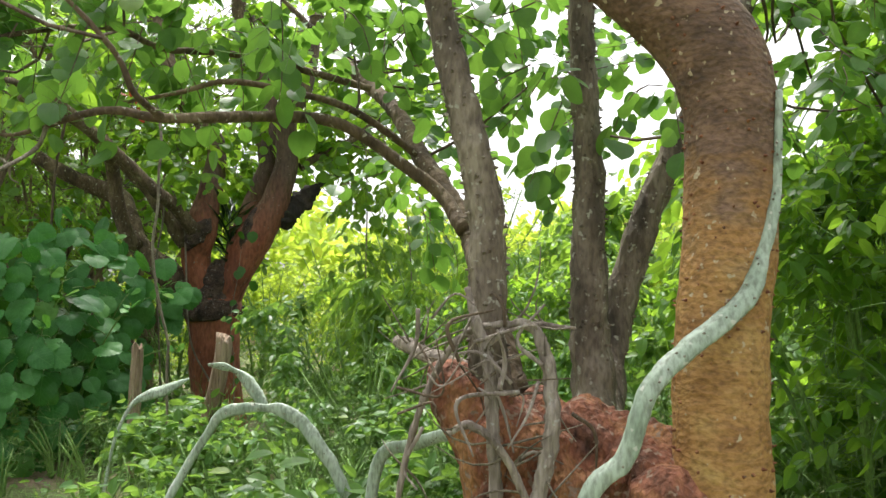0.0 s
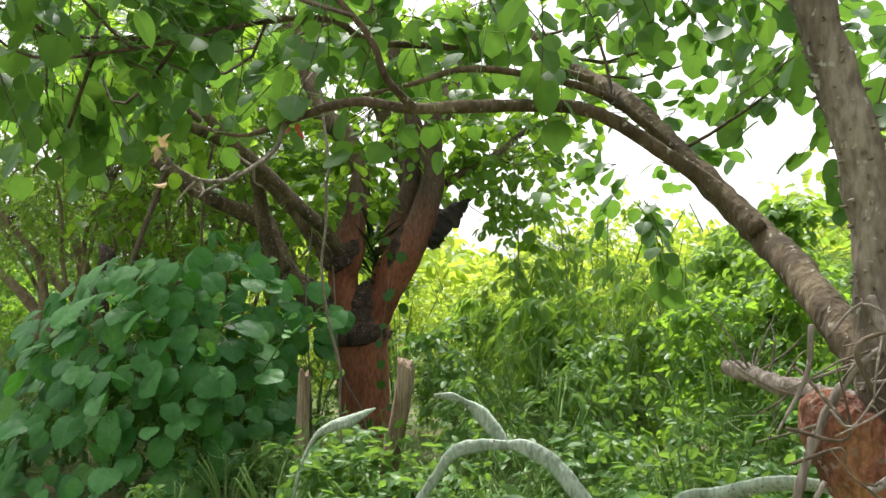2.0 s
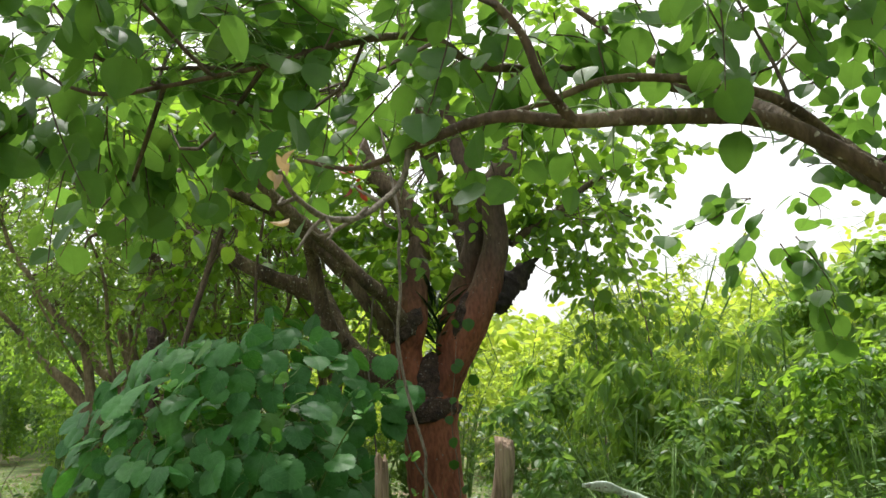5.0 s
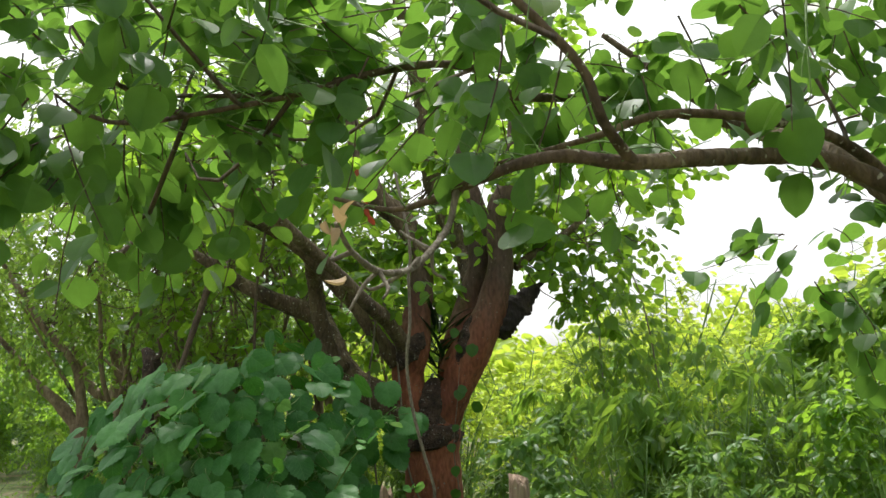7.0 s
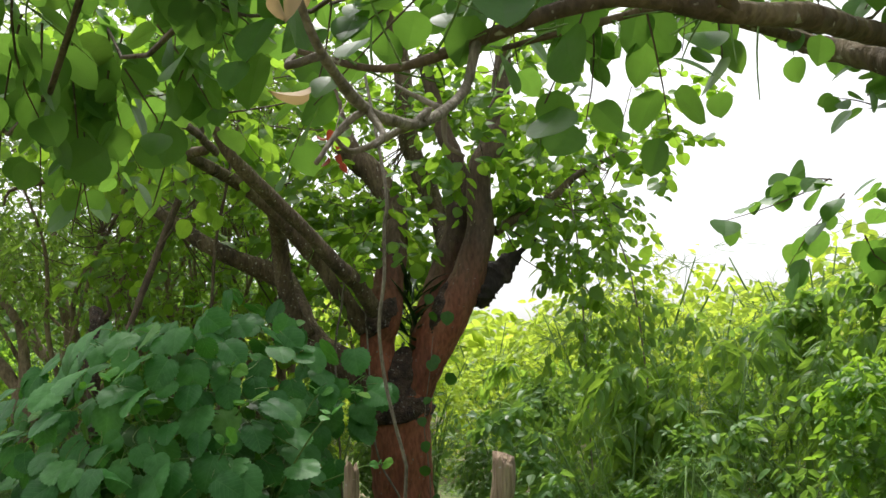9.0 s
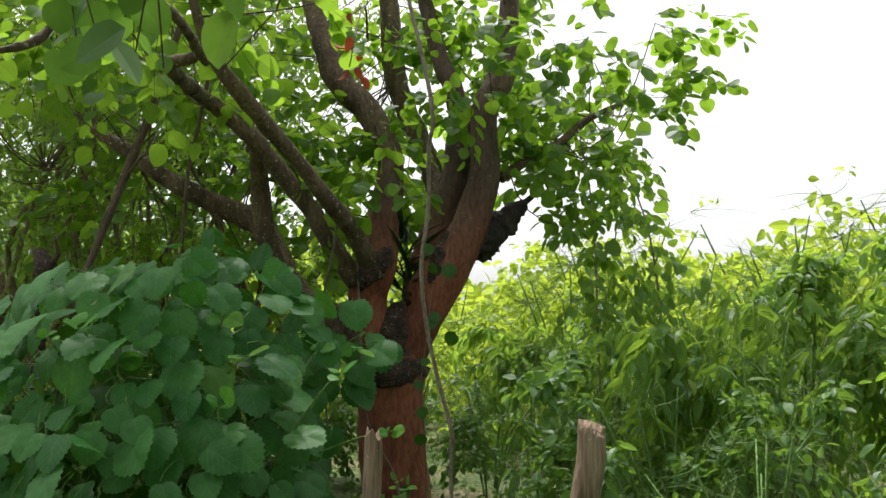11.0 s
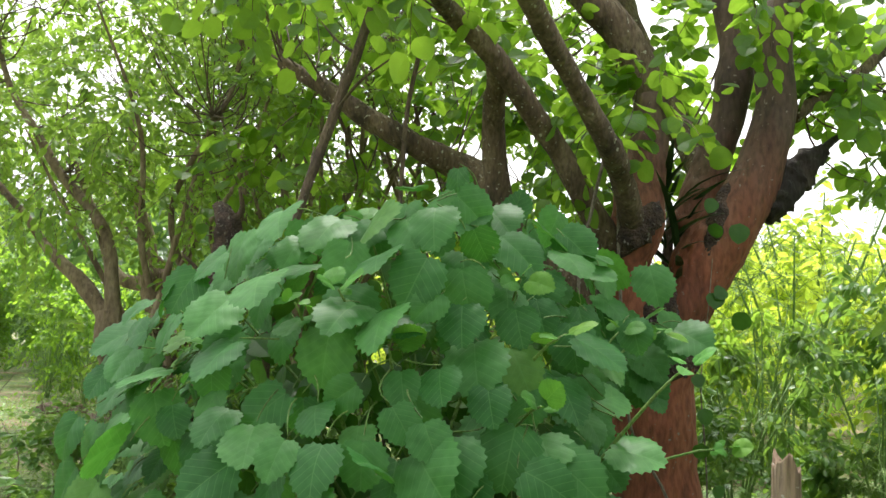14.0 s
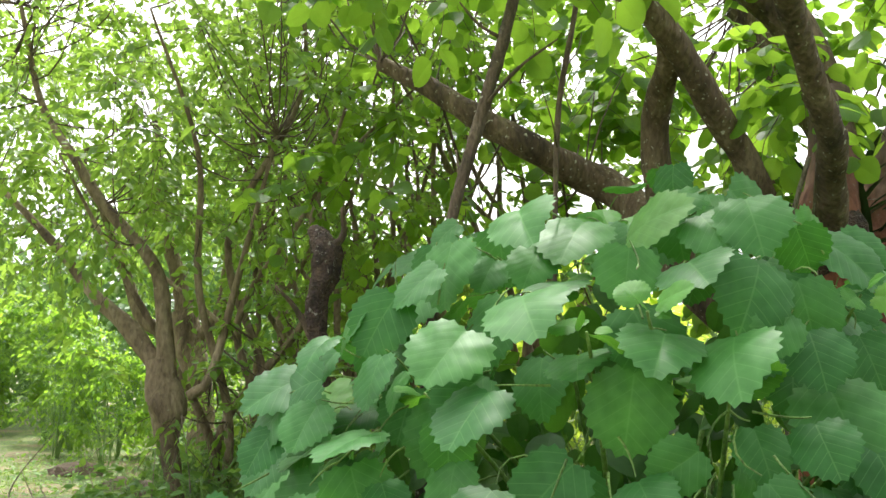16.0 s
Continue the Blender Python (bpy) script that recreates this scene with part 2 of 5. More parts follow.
STONE = bark_material("field_stone", (0.14, 0.11, 0.09), (0.25, 0.21, 0.175), (0.36, 0.31, 0.27), (0.4, 0.4, 0.36), 0.7, 8.0, 0.9, None, 0, 0, 0.6, 1.0)
EARTH = bark_material("bare_earth", (0.09, 0.06, 0.045), (0.16, 0.115, 0.085), (0.24, 0.18, 0.14), (0.3, 0.25, 0.2), 0.7, 7.0, 0.95, None, 0, 0, 0.9, 1.0)
SOIL = soil_material()


# ---------------------------------------------------------------- mesh tools
def mesh_object(name, verts, faces, mat, parent=None, label="", smooth=True):
    me = bpy.data.meshes.new(name)
    verts = np.asarray(verts, np.float32)
    faces = np.asarray(faces, np.int32)
    k = faces.shape[1]
    me.vertices.add(len(verts)), me.loops.add(faces.size), me.polygons.add(len(faces))
    me.vertices.foreach_set("co", verts.ravel())
    me.loops.foreach_set("vertex_index", faces.ravel())
    me.polygons.foreach_set("loop_start", np.arange(0, faces.size, k, dtype=np.int32))
    me.polygons.foreach_set("use_smooth", np.full(len(faces), smooth))
    me.update(calc_edges=True)
    me.validate()
    me.materials.append(mat)
    ob = new(name, me)
    ob.parent = parent
    if label:
        ob["label"] = label
    return ob


def thing(name, label, category, group="", kind="", at=(0, 0, 0)):
    ob = new(name)
    ob.location = at
    ob.empty_display_size = 0.1
    return tagged(ob, label, category, group, kind)


def unit(v):
    v = np.asarray(v, float)
    return v / np.maximum(np.linalg.norm(v, axis=-1, keepdims=True), 1e-9)


def glide(pts, step=0.06):
    """A smooth line through (x, y, z, radius) knots."""
    p = np.array(pts, float)
    p = np.vstack([2 * p[0] - p[1], p, 2 * p[-1] - p[-2]])
    out = []
    for i in range(1, len(p) - 2):
        n = max(2, int(np.linalg.norm(p[i + 1, :3] - p[i, :3]) / step))
        t = np.linspace(0, 1, n, endpoint=False)[:, None]
        a, b, c, d = p[i - 1], p[i], p[i + 1], p[i + 2]
        out.append(0.5 * (2 * b + (c - a) * t + (2 * a - 5 * b + 4 * c - d) * t**2 + (3 * b - a - 3 * c + d) * t**3))
    out.append(p[-2][None])
    out = np.vstack(out)
    out[:, 3] = np.maximum(out[:, 3], 0.0015)
    return out


def tube(pts, sides=12, rough=0.1, freq=5.0, step=0.06, ribs=0.0, flat=1.0, seed=0.0):
    """A closed limb round a smooth line, with lumps (rough) and lengthwise ribs."""
    line = glide(pts, step)
    way = unit(np.gradient(line[:, :3], axis=0))
    side = unit(np.cross(way[0], (0.3, 1.0, 0.2)))
    ang = np.linspace(0, 2 * math.pi, sides, endpoint=False)
    verts = []
    for q, w in zip(line, way):
        side = unit(side - w * (side @ w))
        up = np.cross(w, side)
        for k, a in enumerate(ang):
            d = side * math.cos(a) + up * math.sin(a) * flat
            at = q[:3] + d * q[3]
            lump = 1 + rough * (noise.noise(Vector(at * freq + seed)) + 0.5 * noise.noise(Vector(at * freq * 2.7 + seed)) + 0.3 * noise.noise(Vector(at * freq * 6.5 + seed))) + ribs * math.cos(a * 5)
            verts.append(q[:3] + d * q[3] * lump)
    n = len(line)
    i, k = np.meshgrid(np.arange(n - 1), np.arange(sides), indexing="ij")
    k2 = (k + 1) % sides
    a, b, c, d = i * sides + k, i * sides + k2, (i + 1) * sides + k2, (i + 1) * sides + k
    faces = np.concatenate([np.stack([a, b, c], -1).reshape(-1, 3), np.stack([a, c, d], -1).reshape(-1, 3)])
    base, top = len(verts), len(verts) + 1
    verts += [line[0, :3], line[-1, :3] + way[-1] * line[-1, 3] * 0.4]
    r = np.arange(sides)
    r2 = (r + 1) % sides
    caps = np.concatenate([np.stack([np.full(sides, base), r2, r], -1), np.stack([np.full(sides, top), (n - 1) * sides + r, (n - 1) * sides + r2], -1)])
    return np.array(verts), np.concatenate([faces, caps])


def limb(name, pts, mat, parent, label="", **kw):
    v, f = tube(pts, **kw)
    return mesh_object(name, v, f, mat, parent, label)


def join(pieces):
    vs, fs, at = [], [], 0
    for v, f in pieces:
        vs.append(v), fs.append(np.asarray(f) + at)
        at += len(v)
    return np.vstack(vs), np.vstack(fs)


def sticks(a, b, ra, rb, sag=0.0, sides=3):
    """Many thin bent sticks from a to b at once."""
    a, b = np.asarray(a, float), np.asarray(b, float)
    n = len(a)
    ra, rb = np.broadcast_to(ra, n)[:, None], np.broadcast_to(rb, n)[:, None]
    length = np.linalg.norm(b - a, axis=1, keepdims=True)
    mid = (a + b) / 2 + rng.normal(0, 0.07, (n, 3)) * length + np.array([0, 0, sag]) * length
    w = unit(b - a)
    s = unit(np.cross(w, np.where(np.abs(w[:, 2:]) > 0.9, [[1.0, 0, 0]], [[0, 0, 1.0]])))
    u = np.cross(w, s)
    rings = []
    for t in (0.0, 0.25, 0.5, 0.75, 1.0):
        c, r = a * (1 - t) ** 2 + (2 * mid - (a + b) / 2) * 2 * t * (1 - t) + b * t * t, ra * (1 - t) + rb * t
        for k in range(sides):
            g = 2 * math.pi * k / sides
            rings.append(c + (s * math.cos(g) + u * math.sin(g)) * r)
    v = np.stack(rings, 1).reshape(-1, 3)
    f = []
    for j in range(4):
        for k in range(sides):
            p, q = j * sides + k, j * sides + (k + 1) % sides
            f += [(p, q, q + sides), (p, q + sides, p + sides)]
    f = (np.array(f)[None] + (np.arange(n) * 5 * sides)[:, None, None]).reshape(-1, 3)
    return v, f


def leaf_shape(width, cup=0.12, fold=0.1, rows=4, teeth=0.0, heart=0.0):
    """One leaf along +y, 1 long, with its midrib folded down and its tip drooping."""
    t = np.linspace(0, 1, rows + 1)
    half = width / 2 * np.sin(math.pi * np.clip(t, 0, 1) ** 0.8) ** 0.62
    half[0] = half[-1] = 0.0
    v, f = [], []
    for k, (y, h) in enumerate(zip(t, half)):
        z = -cup * y * y
        out = h * (1 + (teeth if k % 2 else -teeth))
        back = -heart * math.exp(-((y - 0.2) / 0.16) ** 2) * 0.8
        v += [(0, y, z), (-out, y + back, z + fold * out), (out, y + back, z + fold * out)]
    for k in range(rows):
        p, q = 3 * k, 3 * k + 3
        for s in (1, 2):
            quad = [p, p + s, q + s, q] if s == 2 else [p, q, q + s, p + s]
            if k > 0:
                f.append((quad[0], quad[1], quad[2]) if s == 2 else (quad[0], quad[2], quad[3]))
            if k < rows - 1 or s:
                f.append((quad[0], quad[2], quad[3]) if s == 2 else (quad[0], quad[1], quad[2]))
    return np.array(v, float), np.array(f)


ROUND = leaf_shape(0.95, 0.14, 0.12, 7)
OVAL = leaf_shape(0.52, 0.2, 0.2, 5)
LANCE = leaf_shape(0.34, 0.3, 0.25, 4)
BLADE = leaf_shape(0.07, 0.45, 0.2, 3)


def scatter(shape, at, tip, up, size):
    """Copies of a leaf: where, which way it points, which way it faces, how long."""
    at, tip, up = np.asarray(at), unit(tip), np.asarray(up, float)
    x = unit(np.cross(tip, up))
    z = np.cross(x, tip)
    v, f = shape
    s = np.broadcast_to(size, len(at))[:, None, None]
    w = rng.uniform(0.85, 1.12, len(at))[:, None, None]
    out = at[:, None] + s * (v[None, :, 0:1] * w * x[:, None] + v[None, :, 1:2] * tip[:, None] + v[None, :, 2:3] * z[:, None])
    faces = f[None] + (np.arange(len(at)) * len(v))[:, None, None]
    return out.reshape(-1, 3), faces.reshape(-1, 3)


def in_blob(n, blob, shell=0.5):
    """Points in an ellipsoid (x, y, z, rx, ry, rz), towards its skin."""
    d = unit(rng.normal(size=(n, 3)))
    r = rng.uniform(shell, 1.0, n)[:, None] ** 0.6
    return np.array(blob[:3]) + d * r * np.array(blob[3:6]), d


# The strip of ground along which one can walk: nothing hangs below head height here.
LANE = np.array([(0.1, 0.2), (-0.1, 0.95), (-0.9, 1.5), (-1.2, 2.2), (-2.0, 3.0), (-2.6, 3.7), (-3.3, 4.3), (-3.9, 4.7)])


def clear(p, high=1.75, wide=0.5):
    d = np.full(len(p), 9.0)
    for a, b in zip(LANE[:-1], LANE[1:]):
        t = np.clip(((p[:, :2] - a) @ (b - a)) / ((b - a) @ (b - a)), 0, 1)[:, None]
        d = np.minimum(d, np.linalg.norm(p[:, :2] - a - t * (b - a), axis=1))
    return (d > wide) | (p[:, 2] > high)


def sprays(starts, ways, length, count, size, droop=0.5, shape=ROUND, lay=0.5):
    """Twigs with alternate leaves. Returns the leaf mesh, the twigs' starts and ends, and the leaf frames."""
    n = len(starts)
    ways = unit(ways)
    length = length * rng.uniform(0.6, 1.3, n)
    at, tip, up = [], [], []
    flat = unit(np.cross(ways, [0, 0, 1.0]) + 1e-6)
    for k in range(count):
        s = ((k + 0.8) / count)
        p = starts + ways * (length * s)[:, None] + np.array([0, 0, -1]) * (droop * length * s * s * 0.6)[:, None]
        turn = flat * (1 if k % 2 else -1)
        t = ways * 0.5 + turn * 0.8 + np.array([0, 0, -droop]) + rng.normal(0, 0.3, (n, 3))
        at.append(p + unit(t) * size * 0.22 + rng.normal(0, 0.012, (n, 3))), tip.append(t)
        up.append(np.array([0, 0, 1.0]) + rng.normal(0, lay, (n, 3)))
    at, tip, up = np.vstack(at), np.vstack(tip), np.vstack(up)
    ok = clear(at)
    at, tip, up = at[ok], tip[ok], up[ok]
    size = size * rng.uniform(0.6, 1.2, len(at))
    ends = starts + ways * length[:, None] + np.array([0, 0, -1]) * (droop * length * 0.6)[:, None]
    return scatter(shape, at, tip, up, size), ends


def foliage(parent, blobs, anchors, mat, per=10, size=0.1, length=0.35, droop=0.5, shape=ROUND, twig=TWIG, lay=0.5, link=0.22, name="crown", keep=None):
    """Leafy twigs that fill ellipsoids (x, y, z, rx, ry, rz, twigs) and hang on the nearest limb."""
    leaves, wood = [], []
    anchors = np.asarray(anchors, float)
    for blob in blobs:
        p, d = in_blob(int(blob[6]), blob)
        if keep is not None:
            ok = keep(p)
            p, d = p[ok], d[ok]
        if not len(p):
            continue
        w = d + rng.normal(0, 0.5, p.shape) + np.array([0, 0, -0.1])
        mesh, ends = sprays(p, w, length, per, size, droop, shape, lay)
        leaves.append(mesh)
        wood.append(sticks(p, ends, 0.0032, 0.0014, 0.03))
        pick = rng.random(len(p)) < link
        near = anchors[np.argmin(np.linalg.norm(p[pick][:, None] - anchors[None], axis=2) + rng.uniform(0, 0.5, (pick.sum(), len(anchors))), axis=1)]
        good = clear((near + p[pick]) / 2)
        if good.any():
            wood.append(sticks(near[good], p[pick][good], 0.008, 0.004, -0.14))
    crown = mesh_object(name, *join(leaves), mat, parent, smooth=False)
    branch = mesh_object("twig_mass", *join(wood), twig, parent)
    branch["kind"] = crown["kind"] = "stuff"
    return crown


def samples(*lines):
    return np.vstack([glide(l, 0.15)[:, :3] for l in lines])


# ---------------------------------------------------------------- ground
gx, gy = np.meshgrid(np.linspace(-16, 9, 126), np.linspace(-6, 22, 141), indexing="ij")
gz = np.array([0.05 * noise.noise(Vector((x * 0.7, y * 0.7, 0))) + 0.025 * noise.noise(Vector((x * 2.3, y * 2.3, 4))) for x, y in zip(gx.ravel(), gy.ravel())])
edge = np.minimum.reduce([gx.ravel() + 16, 9 - gx.ravel(), gy.ravel() + 6, 22 - gy.ravel()])
gz *= np.clip(edge / 2, 0, 1)
gz += 0.12 * np.exp(-(((gx.ravel() + 8.15) / 0.55) ** 2 + ((gy.ravel() - 11.9) / 0.4) ** 2))
gi, gj = np.meshgrid(np.arange(125), np.arange(140), indexing="ij")
g0 = gi * 141 + gj
gf = np.concatenate([np.stack([g0, g0 + 141, g0 + 142], -1).reshape(-1, 3), np.stack([g0, g0 + 142, g0 + 1], -1).reshape(-1, 3)])
gv = np.stack([gx.ravel(), gy.ravel(), gz], 1)
far = np.array([(-900, -900, 0), (900, -900, 0), (900, 900, 0), (-900, 900, 0), (-16, -6, 0), (9, -6, 0), (9, 22, 0), (-16, 22, 0)], float)
o = len(gv)
ff = np.array([(0, 1, 5), (0, 5, 4), (1, 2, 6), (1, 6, 5), (2, 3, 7), (2, 7, 6), (3, 0, 4), (3, 4, 7)]) + o
ground = mesh_object("ground", np.vstack([gv, far]), np.vstack([gf, ff]), SOIL)
tagged(ground, "grassy earth lane and weedy verge", "ground", kind="structure")


def ground_z(p):
    i = np.clip(np.rint((p[:, 0] + 16) / 0.2).astype(int), 0, 125)
    j = np.clip(np.rint((p[:, 1] + 6) / 0.2).astype(int), 0, 140)
    return gz.reshape(126, 141)[i, j]


# ---------------------------------------------------------------- the pollarded red-barked tree
tree = thing("pollard_tree", "old pollarded tree with red-brown trunk and round leaves", "tree", at=(-2.7, 8.85, 0))


def at_tree(parent):
    """Parts are written in world places; take off the place of their thing."""
    for c in parent.children:
        c.location = -parent.location


T_TRUNK = [(-2.66, 8.85, -0.1, 0.29), (-2.69, 8.85, 0.15, 0.245), (-2.716, 8.85, 0.396, 0.237), (-2.728, 8.85, 0.65, 0.235), (-2.744, 8.85, 0.94, 0.24), (-2.764, 8.85, 1.102, 0.272), (-2.783, 8.85, 1.232, 0.227), (-2.786, 8.85, 1.33, 0.113)]
T_LEFT = [(-2.829, 8.8, 1.101, 0.142), (-2.867, 8.75, 1.359, 0.137), (-2.889, 8.7, 1.615, 0.136), (-2.829, 8.65, 1.822, 0.15), (-2.794, 8.7, 2.106, 0.117), (-2.766, 8.75, 2.314, 0.108), (-2.748, 8.8, 2.562, 0.086)]
T_RIGHT = [(-2.668, 8.85, 1.17, 0.162), (-2.56, 8.85, 1.42, 0.156), (-2.419, 8.85, 1.72, 0.176), (-2.246, 8.85, 1.989, 0.144), (-2.152, 8.85, 2.24, 0.123), (-2.084, 8.85, 2.509, 0.11), (-2.099, 8.85, 2.746, 0.1), (-2.086, 8.85, 2.985, 0.096), (-1.992, 8.9, 3.174, 0.101), (-1.945, 9.0, 3.46, 0.086), (-1.899, 9.2, 4.142, 0.066)]
T_RIGHT2 = [(-2.493, 9.0, 1.816, 0.168), (-2.429, 9.05, 2.169, 0.112), (-2.322, 9.05, 2.486, 0.099), (-2.279, 9.05, 2.804, 0.101), (-2.295, 9.05, 3.0, 0.082), (-2.343, 9.05, 3.198, 0.076), (-2.428, 9.1, 3.4, 0.072), (-2.613, 9.2, 4.088, 0.051)]
T_BURNT = [(-2.174, 8.9, 1.93, 0.098), (-2.072, 8.95, 2.056, 0.105), (-1.977, 9.0, 2.15, 0.101), (-1.886, 9.0, 2.244, 0.075), (-1.804, 9.0, 2.306, 0.037)]
T_L1 = [(-2.952, 8.6, 1.702, 0.08), (-3.095, 8.5, 1.926, 0.068), (-3.22, 8.4, 2.159, 0.062), (-3.378, 8.24, 2.371, 0.061), (-3.539, 8.05, 2.591, 0.057), (-3.72, 7.83, 2.738, 0.048), (-3.73, 7.35, 2.75, 0.042), (-3.62, 6.95, 2.7, 0.034), (-3.42, 6.75, 2.66, 0.027)]
T_L2 = [(-2.844, 8.55, 1.795, 0.069), (-2.919, 8.2, 2.021, 0.061), (-2.97, 7.95, 2.104, 0.056), (-3.096, 7.7, 2.293, 0.046), (-3.207, 7.45, 2.444, 0.045), (-3.268, 7.25, 2.538, 0.045), (-3.313, 7.1, 2.601, 0.044), (-3.41, 6.9, 2.779, 0.031), (-3.5, 6.7, 3.2, 0.017)]
T_L3 = [(-3.437, 8.65, 1.662, 0.074), (-3.529, 8.55, 1.876, 0.07), (-3.584, 8.5, 2.093, 0.067), (-3.591, 8.42, 2.366, 0.064), (-3.546, 8.2, 2.529, 0.053), (-3.57, 8.05, 2.636, 0.041)]
T_L4 = [(-2.831, 8.85, 1.164, 0.146), (-3.028, 8.75, 1.321, 0.133), (-3.191, 8.7, 1.461, 0.126), (-3.393, 8.7, 1.618, 0.103), (-3.55, 8.8, 1.874, 0.088), (-3.75, 9.0, 2.142, 0.093), (-3.915, 9.0, 2.23, 0.086), (-4.177, 8.8, 2.347, 0.072), (-4.435, 8.75, 2.491, 0.065), (-4.659, 8.75, 2.649, 0.054), (-4.983, 8.8, 2.844, 0.037)]
T_U1 = [(-2.758, 8.8, 2.257, 0.089), (-2.783, 8.85, 2.643, 0.094), (-2.924, 8.8, 2.939, 0.098), (-3.112, 8.75, 3.131, 0.098), (-3.22, 8.75, 3.342, 0.088), (-3.479, 9.0, 4.086, 0.071)]
T_U4 = [(-2.4, 9.4, 2.2, 0.09), (-2.6, 9.9, 2.8, 0.09), (-2.92, 10.1, 3.58, 0.1), (-3.02, 10.2, 4.39, 0.088), (-3.12, 10.2, 5.04, 0.08), (-3.3, 10.2, 5.9, 0.06)]
T_RB = [(-1.978, 8.95, 2.482, 0.045), (-1.846, 9.05, 2.593, 0.039), (-1.683, 9.2, 2.71, 0.037), (-1.502, 9.4, 2.867, 0.034), (-1.283, 9.5, 3.065, 0.028), (-0.879, 9.6, 3.268, 0.016)]
T_RB2 = [(-1.847, 9.0, 2.272, 0.028), (-1.746, 9.05, 2.368, 0.021), (-1.663, 9.1, 2.425, 0.014)]
limb("trunk", T_TRUNK, BARK_RED, tree, "smooth red-brown trunk with horizontal scars", sides=20, rough=0.09, freq=4)
limb("stem", T_LEFT, BARK_RED, tree, sides=16, rough=0.12)
limb("stem", T_RIGHT, BARK_RED, tree, sides=16, rough=0.1)
limb("stem", T_RIGHT2, BARK_RED, tree, sides=14, rough=0.14)
limb("scarred_collar", [(-2.745, 8.84, 0.98, 0.225), (-2.75, 8.84, 1.02, 0.252), (-2.76, 8.83, 1.1, 0.268), (-2.765, 8.83, 1.2, 0.25), (-2.75, 8.81, 1.3, 0.2), (-2.71, 8.77, 1.42, 0.14), (-2.67, 8.75, 1.56, 0.05)], BARK_SCAR, tree, "dark rough scar ring round the trunk", sides=30, rough=0.17, freq=11, step=0.016)
limb("scarred_fork", [(-2.48, 8.72, 1.62, 0.01), (-2.45, 8.72, 1.7, 0.045), (-2.4, 8.74, 1.85, 0.06), (-2.36, 8.78, 2.0, 0.05), (-2.3, 8.82, 2.12, 0.01)], BARK_SCAR, tree, sides=16, rough=0.3, freq=16, step=0.018)
limb("scarred_knot", [(-2.93, 8.56, 1.64, 0.01), (-2.89, 8.55, 1.7, 0.06), (-2.84, 8.53, 1.78, 0.09), (-2.77, 8.55, 1.86, 0.075), (-2.72, 8.6, 1.96, 0.01)], BARK_SCAR, tree, sides=16, rough=0.35, freq=16, step=0.018)
limb("burnt_stub", T_BURNT, BARK_BURNT, tree, "charred black stub", sides=24, rough=0.5, freq=13, step=0.02)
for line in (T_L1, T_L2, T_L3, T_L4, T_U1, T_U4):
    limb("limb", line, BARK_LIMB, tree, sides=12, rough=0.16, freq=8)
limb("branch", T_RB, BARK_LIMB, tree, sides=8)
limb("branch", T_RB2, BARK_BURNT, tree, sides=6)
T_ALL = samples(T_RIGHT[6:], T_RIGHT2[4:], T_L1[4:], T_L2[4:], T_L4[6:], T_U1[2:], T_U4[2:], T_RB)
foliage(tree, [
    (-1.1, 9.4, 3.08, 0.75, 0.6, 0.42, 44), (-1.5, 9.3, 2.6, 0.4, 0.3, 0.35, 12), (-1.4, 9.5, 3.75, 1.1, 1.0, 0.5, 60), (-1.4, 9.2, 2.1, 0.25, 0.25, 0.3, 6),
    (-2.9, 10.2, 3.3, 1.2, 0.6, 0.8, 90), (-2.8, 8.45, 2.5, 0.35, 0.2, 0.2, 16), (-3.5, 10.2, 2.6, 0.9, 0.5, 0.6, 50), (-3.3, 10.3, 1.8, 0.8, 0.3, 0.5, 20),
    (-4.5, 10.0, 3.2, 1.1, 0.6, 0.8, 52), (-3.2, 9.9, 4.8, 2.2, 1.2, 0.8, 90), (-4.9, 9.6, 4.0, 1.0, 0.8, 0.8, 40),
    (-4.6, 8.3, 3.6, 0.9, 0.5, 0.45, 46), (-5.2, 9.2, 4.5, 1.0, 0.7, 0.7, 30), (-4.3, 9.2, 4.9, 1.2, 0.8, 0.6, 30), (-5.0, 9.5, 2.4, 0.7, 0.4, 0.4, 18),
    (-3.5, 6.9, 3.1, 0.7, 0.6, 0.25, 26), (-4.3, 7.6, 3.2, 0.7, 0.5, 0.3, 30), (-3.5, 9.1, 2.9, 0.5, 0.3, 0.35, 14), (-2.3, 8.5, 3.15, 0.35, 0.25, 0.25, 10),
], T_ALL, LEAF_TREE, per=11, size=0.115, length=0.4)
at_tree(tree)

# dark strap-leaved plant lodged in the fork
rosette = thing("strap_leaved_plant", "dark strap-leaved plant lodged in the tree fork", "plant", at=(-2.66, 8.95, 1.55))
a = rng.uniform(0, 2 * math.pi, 70)
e = rng.uniform(0.1, 1.35, 70)
d = np.stack([np.cos(a) * np.cos(e), np.sin(a) * np.cos(e), np.sin(e)], 1)
v, f = scatter(leaf_shape(0.075, 0.45, 0.3, 5), np.array([(0, 0, 0.0)]) + d * 0.03 + np.stack([rng.normal(0, 0.06, 70), rng.normal(0, 0.06, 70), rng.uniform(-0.2, 0.45, 70)], 1), d, np.array([[0, 0, 1.0]]) + rng.normal(0, 0.2, (70, 3)), rng.uniform(0.3, 0.6, 70))
mesh_object("leaves", v, f, LEAF_STRAP, rosette, smooth=False)
limb("stalk", [(0, 0, -0.45, 0.03), (0, 0, 0, 0.035), (0.02, 0, 0.35, 0.02)], TWIG, rosette, sides=8)

